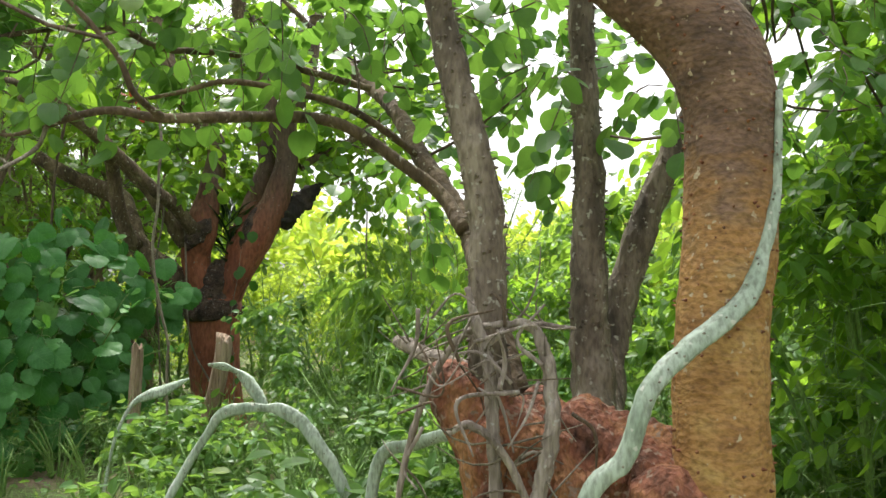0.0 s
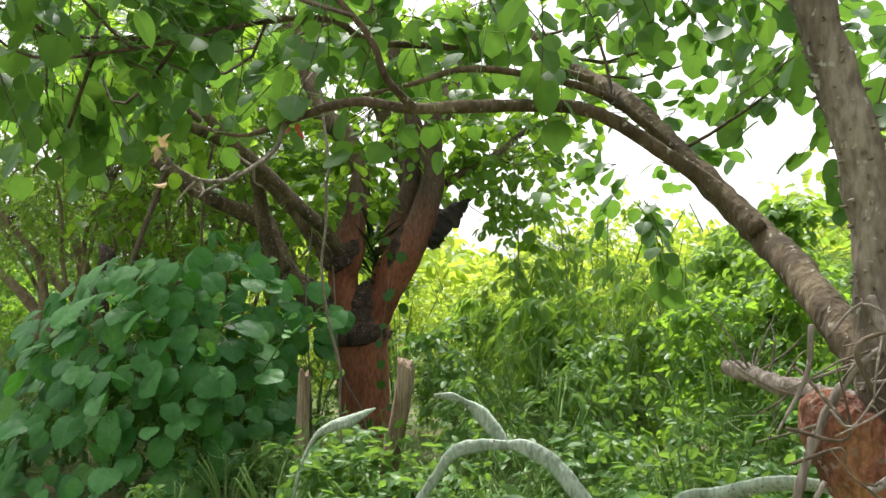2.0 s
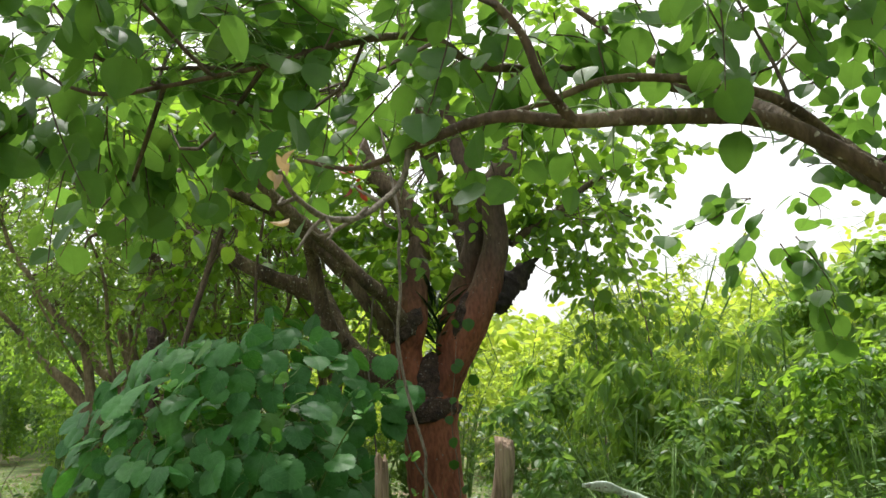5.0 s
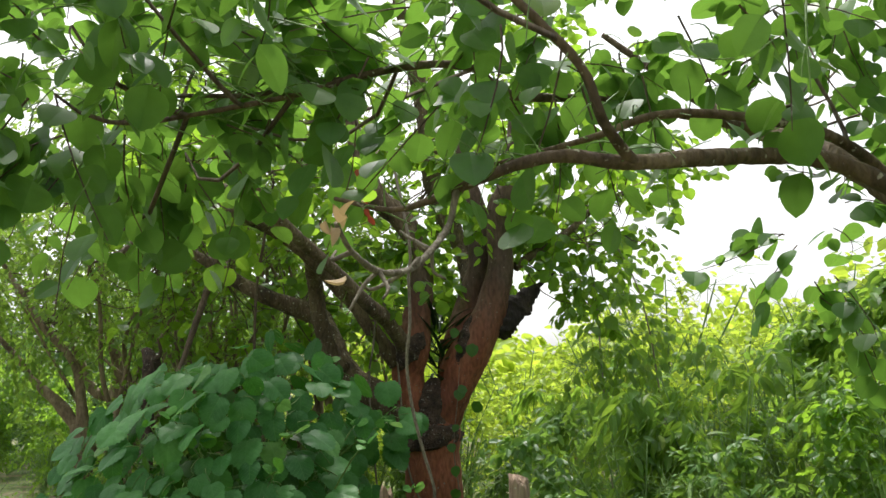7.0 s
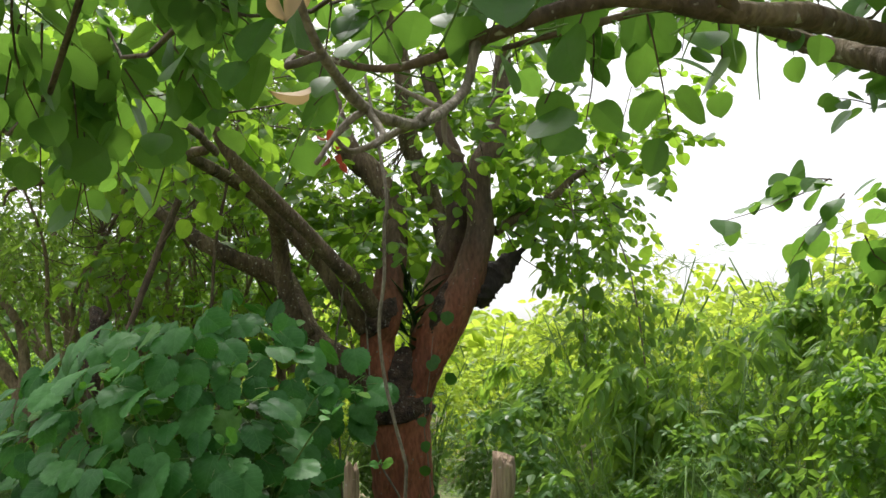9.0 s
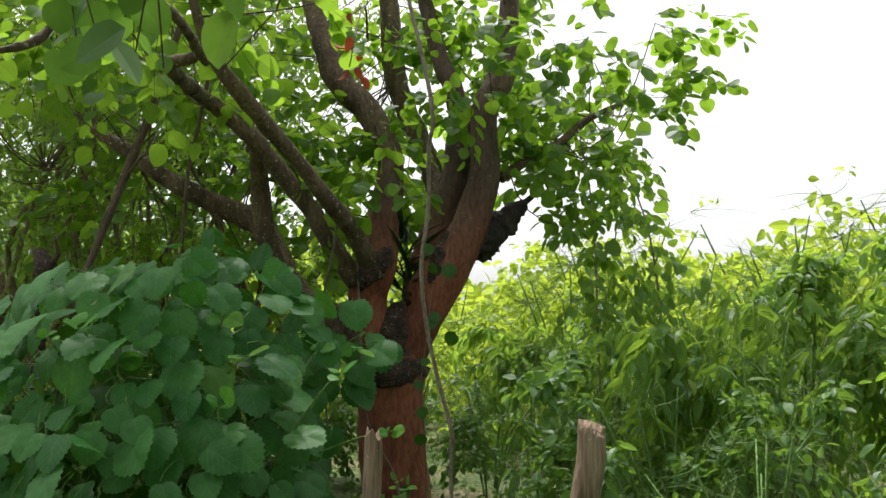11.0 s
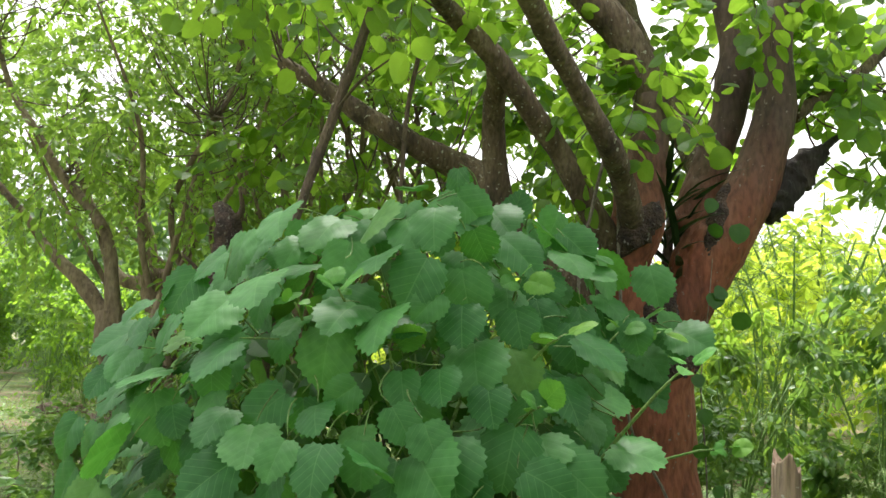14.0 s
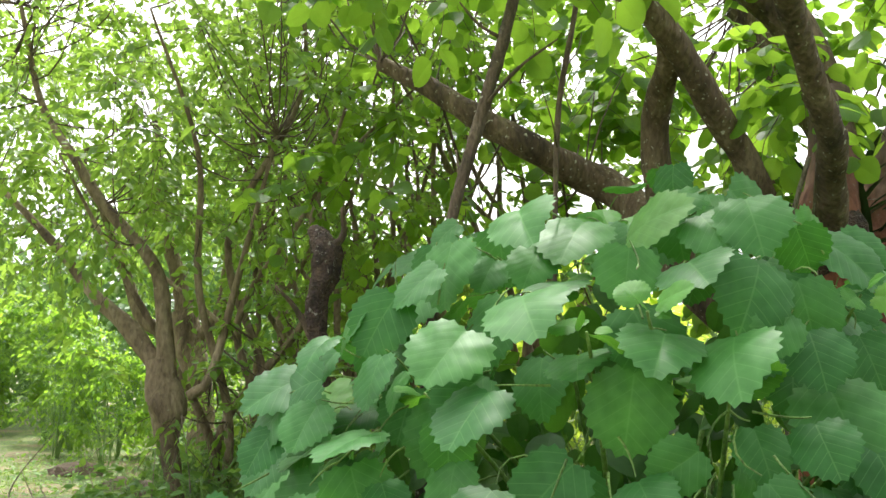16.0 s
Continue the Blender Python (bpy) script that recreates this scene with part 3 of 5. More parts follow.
# creepers on the trunk and hanging vines
for line, text in (
    ([(-2.95, 8.2, 2.2, 0.009), (-2.93, 8.46, 1.9, 0.009), (-2.92, 8.52, 1.6, 0.009), (-2.88, 8.52, 1.0, 0.009), (-2.83, 8.58, 0.7, 0.009), (-2.66, 8.58, 0.4, 0.009), (-2.58, 8.55, 0.0, 0.009)], "thin pale vine hanging down the red trunk"),
    ([(-2.35, 6.3, 2.9, 0.009), (-2.189, 6.1, 2.233, 0.009), (-2.198, 6.1, 2.051, 0.009), (-2.198, 6.1, 1.801, 0.009), (-2.223, 6.1, 1.59, 0.009), (-2.197, 6.1, 1.349, 0.009), (-2.142, 6.1, 1.114, 0.009), (-2.097, 6.1, 0.95, 0.009), (-2.103, 6.1, 0.818, 0.009), (-2.083, 6.1, 0.25, 0.008), (-2.103, 6.12, 0.0, 0.008)], "thin pale vine hanging from the canopy before the tree"),
    ([(-3.0, 8.2, 2.1, 0.01), (-3.06, 8.3, 1.85, 0.01), (-3.12, 8.35, 1.5, 0.009), (-3.08, 8.4, 0.6, 0.008), (-3.05, 8.4, 0, 0.008)], "thin pale vine hanging before the tree stems"),
):
    vine = thing("hanging_vine", text, "vine", "hanging vines", at=line[-1][:3])
    limb("vine_stem", line, VINE, vine, sides=6, rough=0.1)
    at_tree(vine)

creeper = thing("hanging_creeper", "leafy light green creeper hanging from the tree crown", "creeper", at=(-1.1, 8.9, 0))
CR = [[(-1.1 + 0.16 * k, 8.9 - 0.1 * (k % 2), 0.0, 0.006), (-1.15 + 0.15 * k, 8.85, 1.2, 0.007), (-1.2 + 0.12 * k, 8.95, 2.2, 0.007), (-1.35 + 0.05 * k, 9.2, 2.9, 0.006)] for k in (-1, 2)]
for line in CR:
    limb("vine_stem", line, VINE, creeper, sides=5, step=0.12)
foliage(creeper, [(-1.2, 8.9, 1.95, 0.35, 0.25, 0.65, 42), (-1.0, 8.9, 1.1, 0.3, 0.3, 0.6, 18)], samples(*CR), LEAF_LONG, per=11, size=0.1, length=0.3, droop=0.9, shape=OVAL, twig=GREEN_STEM, link=0.05)
at_tree(creeper)

climber = thing("trunk_climber", "small round-leaved climber on the red trunk", "creeper", at=(-2.5, 8.6, 0))
CL = [(-2.45, 8.6, 0.0, 0.005), (-2.47, 8.62, 0.6, 0.005), (-2.5, 8.58, 1.0, 0.004), (-2.46, 8.62, 1.4, 0.003), (-2.44, 8.64, 1.65, 0.002)]
limb("vine_stem", CL, VINE, climber, sides=5)
for k in range(12):
    q = np.array(CL[1 + k % 4][:3]) + rng.normal(0, 1, 3) * (0.09, 0.03, 0.14)
    d = rng.normal(0, 0.4, 3) + (0, -0.2, -0.8)
    q[1] = min(q[1], 8.58)
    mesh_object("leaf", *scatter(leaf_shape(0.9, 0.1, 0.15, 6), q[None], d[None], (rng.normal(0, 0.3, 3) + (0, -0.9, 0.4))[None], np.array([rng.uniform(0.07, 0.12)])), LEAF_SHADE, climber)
at_tree(climber)

# ---------------------------------------------------------------- the swollen spiny tree
spiny = thing("spiny_tree", "leaning old tree with swollen orange base and thorny stems", "tree", at=(0.2, 3.1, 0))
B_BIG = [(0.42, 2.95, -0.1, 0.2), (0.45, 2.9, 0.4, 0.16), (0.46, 2.88, 0.75, 0.122), (0.47, 2.87, 0.9, 0.112), (0.47, 2.89, 1.09, 0.107), (0.48, 2.91, 1.29, 0.108), (0.5, 2.93, 1.49, 0.108), (0.51, 2.95, 1.65, 0.108), (0.51, 2.96, 1.79, 0.112), (0.46, 2.97, 1.93, 0.116), (0.35, 2.98, 2.04, 0.104), (0.22, 2.99, 2.14, 0.094), (0.04, 3.0, 2.32, 0.08), (-0.2, 3.05, 2.7, 0.06), (-0.4, 3.1, 3.3, 0.04)]
B_S1 = [(-0.02, 3.02, 0.9, 0.06), (-0.07, 3.0, 1.2, 0.047), (-0.07, 3.0, 1.36, 0.046), (-0.08, 3.0, 1.55, 0.046), (-0.12, 3.0, 1.71, 0.043), (-0.16, 3.0, 1.86, 0.04), (-0.19, 3.0, 1.99, 0.037), (-0.25, 3.0, 2.3, 0.03), (-0.35, 3.1, 2.9, 0.018)]
B_S2 = [(0.24, 3.3, 0.75, 0.08), (0.25, 3.45, 0.97, 0.068), (0.24, 3.5, 1.17, 0.062), (0.23, 3.5, 1.39, 0.053), (0.23, 3.5, 1.65, 0.047), (0.22, 3.5, 1.85, 0.043), (0.2, 3.5, 2.16, 0.039), (0.2, 3.5, 2.6, 0.032), (0.15, 3.6, 3.2, 0.02)]
B_S3 = [(0.27, 3.4, 0.8, 0.07), (0.31, 3.65, 1.11, 0.057), (0.36, 3.7, 1.3, 0.053), (0.41, 3.7, 1.5, 0.05), (0.46, 3.7, 1.64, 0.047), (0.53, 3.7, 1.81, 0.042), (0.61, 3.7, 1.97, 0.037), (0.74, 3.7, 2.25, 0.03), (1.0, 3.8, 2.8, 0.018)]
B_LA = [(0.0, 3.1, 1.05, 0.05), (-0.043, 3.2, 1.195, 0.046), (-0.074, 3.35, 1.299, 0.044), (-0.105, 3.6, 1.431, 0.044), (-0.156, 3.83, 1.55, 0.042), (-0.34, 4.08, 1.82, 0.038), (-0.48, 4.36, 2.06, 0.034), (-0.68, 4.64, 2.27, 0.028), (-0.85, 4.75, 2.45, 0.018), (-1.1, 4.8, 2.7, 0.01)]
B_LB = [(-0.16, 3.72, 1.525, 0.028), (-0.25, 3.84, 1.66, 0.025), (-0.4, 3.83, 1.77, 0.023), (-0.53, 3.81, 1.86, 0.021), (-0.65, 3.77, 1.905, 0.021), (-0.8, 3.65, 1.89, 0.019), (-0.95, 3.45, 1.845, 0.018), (-1.08, 3.36, 1.825, 0.015), (-1.18, 3.33, 1.84, 0.013), (-1.27, 3.32, 1.83, 0.012), (-1.39, 3.31, 1.79, 0.009), (-1.51, 3.31, 1.76, 0.006), (-1.63, 3.3, 1.79, 0.004)]
B_LB2 = [(-1.06, 3.37, 1.825, 0.013), (-1.11, 3.27, 1.88, 0.01), (-1.14, 3.23, 1.97, 0.009), (-1.23, 3.2, 2.08, 0.008), (-1.35, 3.15, 2.2, 0.005)]
B_LC = [(-0.6, 4.53, 2.19, 0.017), (-1.07, 4.319, 2.274, 0.014), (-1.357, 4.085, 2.244, 0.013), (-1.439, 3.882, 2.255, 0.011), (-1.53, 3.725, 2.218, 0.01), (-1.649, 3.593, 2.156, 0.009), (-1.785, 3.485, 2.083, 0.007), (-2, 3.4, 2.03, 0.005)]
B_LD = [(-0.34, 4.08, 1.82, 0.015), (-0.56, 3.85, 1.95, 0.013), (-0.76, 3.72, 1.99, 0.011), (-0.98, 3.7, 2.02, 0.01), (-1.15, 3.7, 1.98, 0.008), (-1.4, 3.75, 1.95, 0.005)]
B_TIP = [(-1.39, 3.31, 1.79, 0.008), (-1.4, 3.28, 1.72, 0.0065), (-1.41, 3.16, 1.65, 0.006), (-1.42, 3.04, 1.6, 0.0055), (-1.44, 2.94, 1.585, 0.005), (-1.45, 2.85, 1.6, 0.004), (-1.455, 2.8, 1.63, 0.003)]
B_HUMP = [(-0.215, 3.02, 1.12, 0.012), (-0.2, 3.02, 1.115, 0.04), (-0.165, 3.02, 1.09, 0.068), (-0.1, 3.02, 1.03, 0.095), (0.02, 3.03, 0.9, 0.15), (0.16, 3.03, 0.75, 0.19), (0.25, 3.02, 0.5, 0.22), (0.27, 3.02, 0.2, 0.25), (0.27, 3.02, -0.1, 0.3)]
B_HUMP2 = [(0.03, 3.1, 1.06, 0.02), (0.05, 3.09, 1.04, 0.07), (0.08, 3.08, 0.98, 0.12), (0.22, 3.05, 0.88, 0.16), (0.36, 2.97, 0.84, 0.15), (0.42, 2.93, 0.7, 0.16), (0.4, 2.95, 0.4, 0.18)]
B_KNOB = [(0.3, 2.87, 0.82, 0.04), (0.335, 2.84, 0.86, 0.085), (0.38, 2.83, 0.82, 0.075), (0.4, 2.86, 0.74, 0.05)]
limb("trunk", B_BIG, BARK_ORANGE, spiny, "ochre orange trunk arching over, brown above", sides=32, rough=0.06, freq=9, step=0.02)
limb("swollen_base", B_HUMP, BARK_SWOLLEN, spiny, "swollen flaking orange-red base", sides=64, rough=0.2, freq=9, step=0.01)
limb("swollen_base", B_HUMP2, BARK_SWOLLEN, spiny, sides=64, rough=0.2, freq=10, step=0.01)
limb("swollen_base", B_KNOB, BARK_SWOLLEN, spiny, sides=24, rough=0.2, freq=18, step=0.01)
for k in range(9):
    q = np.array([rng.uniform(-0.12, 0.42), 3.0, 0])
    q[2] = 1.03 - 0.42 * (q[0] + 0.1) + rng.uniform(-0.3, 0.0)
    q[1] = 2.925 - 0.04 * rng.random() + 0.25 * max(0, q[2] - 0.95)
    w = rng.normal(0, 0.03, 3) + (0, 0, 0.05)
    rr = rng.uniform(0.02, 0.05)
    limb("burl", [(*(q - w), rr * 0.4), (*(q - w * 0.4), rr), (*(q + w * 0.4), rr), (*(q + w), rr * 0.4)], BARK_SWOLLEN, spiny, sides=18, rough=0.3, freq=16, step=0.008)
for line in (B_S1, B_S2, B_S3):
    limb("stem", line, BARK_SPINY, spiny, "grey lichened stem set with thorns", sides=16, rough=0.2, freq=16, step=0.02, ribs=0.04)
for line in (B_LA, B_LB, B_LC, B_LD, B_LB2):
    limb("limb", line, BARK_LIMB, spiny, sides=10, rough=0.16, freq=22, step=0.02)
limb("dead_twig", B_TIP, VINE, spiny, "pale curled dead twig", sides=7, rough=0.3, freq=40, step=0.01)


for k in range(7):
    q = np.array(B_TIP[2 + k % 4][:3])
    e = q + rng.normal(0, 0.035, 3)
    limb("dead_twig", [(*q, 0.004), (*((q + e) / 2 + rng.normal(0, 0.012, 3)), 0.003), (*e, 0.002)], VINE, spiny, sides=6, rough=0.3, freq=60, step=0.008)
for k in range(6):
    p = np.array([B_TIP[-1][:3]]) + rng.normal(0, 0.02, (1, 3))
    mesh_object("dry_leaf", *scatter(leaf_shape(0.6, 0.5, 0.9, 6), p, rng.normal(0, 1, (1, 3)), rng.normal(0, 1, (1, 3)), rng.uniform(0.016, 0.03, 1)), LEAF_DRY, spiny, "pale shrivelled dry leaf")


def thorns(line, count, length, z0=0.0):
    """Short conical thorns round a limb."""
    g = glide(line, 0.01)
    g = g[g[:, 2] > z0]
    q = g[rng.integers(2, len(g) - 2, count)]
    d = unit(np.stack([rng.normal(size=count), rng.normal(size=count), rng.normal(0, 0.25, count)], 1))
    base = q[:, :3] + d * q[:, 3:] * 0.99
    return sticks(base, base + d * (length * rng.uniform(0.5, 1.2, count))[:, None], length * 0.42, length * 0.1, 0.0, 5)


for line, count, size, z0 in ((B_BIG[2:-2], 420, 0.0115, 0.7), (B_S1, 360, 0.013, 1.1), (B_S2, 360, 0.013, 1.1), (B_S3, 280, 0.013, 1.1)):
    t = mesh_object("thorn_cover", *thorns(line, count, size, z0), BARK_SPINY if count < 400 else BARK_SWOLLEN, spiny)
    t["kind"] = "stuff"
B_ALL = samples(B_BIG[-4:], B_S1[5:], B_S2[5:], B_S3[5:], B_LA[4:], B_LB[4:], B_LC, B_LD, B_LB2)
foliage(spiny, [
    (-0.5, 3.6, 2.4, 0.6, 0.5, 0.25, 18), (-1.4, 3.6, 2.32, 0.8, 0.5, 0.25, 22), (-2.25, 3.6, 2.2, 0.45, 0.4, 0.25, 54), (0.5, 3.7, 2.2, 0.7, 0.6, 0.4, 34), (-1.2, 3.9, 2.35, 0.7, 0.4, 0.2, 34), (-2.75, 4.25, 2.5, 0.5, 0.45, 0.3, 56),
    (-0.9, 3.2, 2.8, 1.4, 0.6, 0.35, 18), (0.6, 3.3, 2.8, 1.0, 0.7, 0.4, 24), (-1.9, 3.0, 2.4, 0.6, 0.5, 0.25, 18), (-0.9, 4.3, 2.5, 0.8, 0.35, 0.2, 34),
    (-0.42, 4.9, 1.95, 0.14, 0.2, 0.3, 16), (1.0, 4.2, 2.25, 0.55, 0.5, 0.5, 34), (1.7, 4.5, 2.3, 0.7, 0.6, 0.6, 60), (-0.1, 5.0, 2.6, 0.5, 0.4, 0.25, 26),
], B_ALL, LEAF_BOUGH, per=9, size=0.085, length=0.26, droop=0.6, link=0.08)

# leaves on the low overhanging boughs, one by one
near_meshes = []
for k in range(3):
    v, f = leaf_shape(0.8 + 0.08 * k, 0.1 + 0.12 * k, 0.1 + 0.12 * k, 8)
    o = mesh_object("leaf", v, f, LEAF_NEAR, None, smooth=True)
    near_meshes.append(o.data)
    bpy.data.objects.remove(o)


def single_leaf(name, data, at, tip, up, size, parent):
    ob = new(name, data)
    y = Vector(unit(tip))
    x = y.cross(Vector(up)).normalized()
    z = x.cross(y)
    m = Matrix((x, y, z)).transposed().to_4x4()
    ob.matrix_basis = Matrix.Translation(Vector(at) - parent.location) @ m @ Matrix.Diagonal((size, size, size, 1))
    ob.parent = parent
    return ob


picks, stalks = [], []
for line, n in ((B_LB[6:], 30), (B_LC[2:], 42), (B_LD[1:], 22), (B_LB2, 14), (B_LA[7:], 8)):
    g = glide(line, 0.02)
    for q in g[rng.integers(0, len(g), n)]:
        p = q[:3] + rng.normal(0, 1, 3) * (0.07, 0.09, 0.06) + (0, 0, 0.02)
        stalks.append((q[:3], p)), picks.append(p)
for c, n in (((-2.15, 3.35, 2.05), 58), ((-1.95, 3.35, 2.12), 40), ((-2.5, 3.5, 2.02), 34), ((-1.6, 3.45, 2.12), 14), ((-0.7, 3.5, 2.06), 7)):
    for k in range(n):
        p = np.array(c) + rng.normal(0, 1, 3) * (0.2, 0.14, 0.09)
        stalks.append((np.array(c) * 0.3 + p * 0.7 + rng.normal(0, 0.02, 3) + (0, 0, 0.035), p)), picks.append(p)
stalks = np.array(stalks)
ok = clear(stalks[:, 1], 1.66)
for p in stalks[ok, 1]:
    t = rng.normal(0, 0.6, 3) + (0, -0.1, -0.7)
    single_leaf("leaf", near_meshes[rng.integers(3)], p, t, rng.normal(0, 0.5, 3) + (0, -0.35, 0.8), rng.uniform(0.06, 0.115), spiny)
for x, y, z, size, tip, face in (
    (-0.36, 2.3, 1.86, 0.15, (-0.75, -0.1, -0.6), (-0.2, -0.8, 0.5)), (-0.47, 2.34, 1.96, 0.12, (-0.5, 0.1, -0.6), (0.3, -0.8, 0.5)), (-1.02, 3.58, 1.83, 0.13, (0.35, -0.1, -0.75), (0.1, -0.8, 0.5)),
    (-0.99, 3.58, 1.77, 0.075, (-0.2, -0.1, -0.9), (0.3, -0.8, 0.3)), (-0.83, 2.95, 1.79, 0.12, (-0.8, -0.2, -0.35), (0, -0.6, 0.8)), (-1.52, 2.68, 1.86, 0.085, (-0.2, 0, -0.9), (-0.1, -0.9, 0.3)), (-1.22, 3.05, 1.95, 0.11, (0.2, 0, -0.9), (0, -1, 0.2)),
    (-1.05, 3.0, 2.02, 0.1, (-0.6, 0, -0.6), (0.2, -0.8, 0.6)), (-0.62, 3.1, 1.9, 0.115, (0.7, -0.1, -0.4), (0, -0.7, 0.7)), (-0.7, 3.05, 1.97, 0.1, (-0.5, 0, -0.6), (0.2, -0.8, 0.5)), (0.62, 2.35, 1.93, 0.1, (0.3, 0, -0.8), (0, -1, 0.3)), (0.75, 2.5, 2.0, 0.1, (-0.5, 0, -0.6), (0, -1, 0.4)),
):
    single_leaf("leaf", near_meshes[1], (x, y, z), tip, face, size, spiny)
    stalks = np.vstack([stalks, [[(x + 0.02, y + 0.05, z + 0.16), (x, y, z)]]])
    ok = np.append(ok, True)
mesh_object("stalk_mass", *sticks(stalks[ok, 0], stalks[ok, 1], 0.0025, 0.0012, 0.05), GREEN_STEM, spiny)["kind"] = "stuff"
at_tree(spiny)
for c in spiny.children:
    if c.name.split(".")[0] == "leaf":
        c.location += spiny.location

# climbing cactus stem on the trunk and arching cactus stems below
for line, text in (
    ([(0.05, 2.7, 0.0, 0.016), (0.09, 2.7, 0.5, 0.017), (0.15, 2.72, 0.87, 0.018), (0.23, 2.72, 0.97, 0.018), (0.26, 2.72, 1.06, 0.018), (0.29, 2.73, 1.13, 0.019), (0.36, 2.75, 1.2, 0.02), (0.45, 2.77, 1.27, 0.02), (0.51, 2.79, 1.33, 0.019), (0.545, 2.82, 1.42, 0.015), (0.575, 2.84, 1.51, 0.012), (0.59, 2.86, 1.6, 0.009), (0.6, 2.88, 1.8, 0.007)], "grey-green climbing cactus stem winding up the orange trunk"),
    ([(-1.42, 4.1, 0.0, 0.014), (-1.33, 4.1, 0.4, 0.015), (-1.22, 4.1, 0.63, 0.015), (-1.14, 4.07, 0.75, 0.014), (-1.07, 4.03, 0.84, 0.018), (-0.98, 4.01, 0.87, 0.018), (-0.89, 4.0, 0.875, 0.012), (-0.84, 4.0, 0.87, 0.021), (-0.75, 3.97, 0.83, 0.023), (-0.68, 3.93, 0.76, 0.024), (-0.6, 3.9, 0.66, 0.02), (-0.5, 3.87, 0.45, 0.022), (-0.4, 3.85, 0.2, 0.022), (-0.36, 3.84, 0, 0.022)], "grey-green arching cactus stem rooted in weeds"),
    ([(-0.89, 4.01, 0.875, 0.009), (-0.93, 4.04, 0.91, 0.022), (-0.99, 4.08, 0.965, 0.024), (-1.045, 4.1, 1.0, 0.009), (-1.09, 4.1, 1.015, 0.014), (-1.15, 4.1, 1.02, 0.004)], "grey-green cactus shoot on an arching stem"),
    ([(-2.16, 5.36, 0.0, 0.009), (-2.1, 5.38, 0.45, 0.009), (-2.02, 5.4, 0.66, 0.01), (-1.93, 5.4, 0.72, 0.024), (-1.84, 5.4, 0.75, 0.026), (-1.76, 5.4, 0.79, 0.016), (-1.7, 5.4, 0.82, 0.004)], "grey-green cactus stem between the fence posts"),
    ([(-0.46, 3.7, 0.0, 0.016), (-0.45, 3.65, 0.5, 0.017), (-0.41, 3.6, 0.78, 0.018), (-0.29, 3.5, 0.85, 0.018), (-0.18, 3.4, 0.9, 0.016), (-0.09, 3.3, 0.91, 0.015), (0.0, 3.2, 0.9, 0.014)], "grey-green cactus stem arching to the swollen tree"),
):
    c = thing("climbing_cactus", text, "cactus", "cactus stems", at=line[0][:3])
    limb("stem", [(x, y, z, w * 1.15) for x, y, z, w in line], CACTUS, c, sides=15, rough=0.12, freq=30, step=0.012, ribs=0.1, flat=0.45)
    spikes = mesh_object("spine_cover", *thorns(line, 60, 0.007), VINE, c)
    spikes["kind"] = "stuff"
    at_tree(c)

# dead grey boughs caught on the swollen base
for line, text in (
    ([(-0.02, 2.86, 0.0, 0.012), (-0.03, 2.86, 0.5, 0.013), (-0.04, 2.86, 0.85, 0.014), (-0.05, 2.86, 1.02, 0.014), (-0.06, 2.87, 1.14, 0.014), (-0.09, 2.88, 1.24, 0.012), (-0.115, 2.9, 1.33, 0.007)], "bare grey dead bough leaning on the tree"),
    ([(0.03, 2.84, 0.7, 0.014), (0.06, 2.84, 0.88, 0.017), (0.085, 2.84, 1.0, 0.018), (0.08, 2.86, 1.12, 0.015), (0.055, 2.87, 1.22, 0.013), (0.0, 2.88, 1.25, 0.009), (-0.06, 2.88, 1.2, 0.006)], "bent grey dead bough hooked on the tree"),
    ([(0.06, 2.84, 0.78, 0.007), (-0.02, 2.83, 0.95, 0.008), (-0.1, 2.82, 1.02, 0.009), (-0.15, 2.82, 1.0, 0.006)], "short grey dead branch on the tree"),
    ([(-0.3, 2.95, 0.62, 0.006), (-0.26, 2.93, 0.9, 0.007), (-0.2, 2.92, 1.1, 0.008), (-0.12, 2.9, 1.22, 0.008), (0.0, 2.88, 1.25, 0.006), (0.14, 2.9, 1.24, 0.004)], "thin dark dead twig across the tree"),
    ([(-0.32, 3.25, 1.18, 0.016), (-0.22, 3.15, 1.15, 0.02), (-0.1, 3.05, 1.12, 0.02)], "broken dark branch stub beside the tree"),
):
    c = thing("dead_branch", text, "branch", "dead boughs on the tree", at=line[0][:3])
    limb("bough", [(x, y, z, w * 1.1) for x, y, z, w in line], WOOD_DEAD, c, sides=12, rough=0.4, freq=34, step=0.01)
    g = glide(line, 0.03)[1:-1, :3]
    p = g[rng.integers(0, len(g), 16)]
    mesh_object("twig_mass", *sticks(p, p + rng.normal(0, 0.08, (16, 3)) * (1, 0.5, 1), 0.004, 0.0014), VINE, c)["kind"] = "stuff"
    at_tree(c)


tangle = thing("twig_tangle", "tangle of bare grey twigs and dry tendrils on the swollen base", "twigs", at=(-0.05, 2.9, 1.0))
for k in range(26):
    a = rng.uniform(0, 6.28)
    q = np.array([-0.04, 2.86, 1.14]) + rng.normal(0, 1, 3) * (0.09, 0.02, 0.07)
    e = q + np.array([math.cos(a) * 0.13, rng.normal(0, 0.03), math.sin(a) * 0.12 - 0.02]) * rng.uniform(0.6, 1.5)
    m = (q + e) / 2 + rng.normal(0, 0.035, 3) * (1, 0.4, 1)
    w = rng.uniform(0.0022, 0.0062)
    limb("twig", [(*q, w), (*m, w * 0.85), (*e, w * 0.4)], WOOD_DEAD if k % 3 else TWIG, tangle, sides=7, rough=0.25, freq=40, step=0.015)
at_tree(tangle)

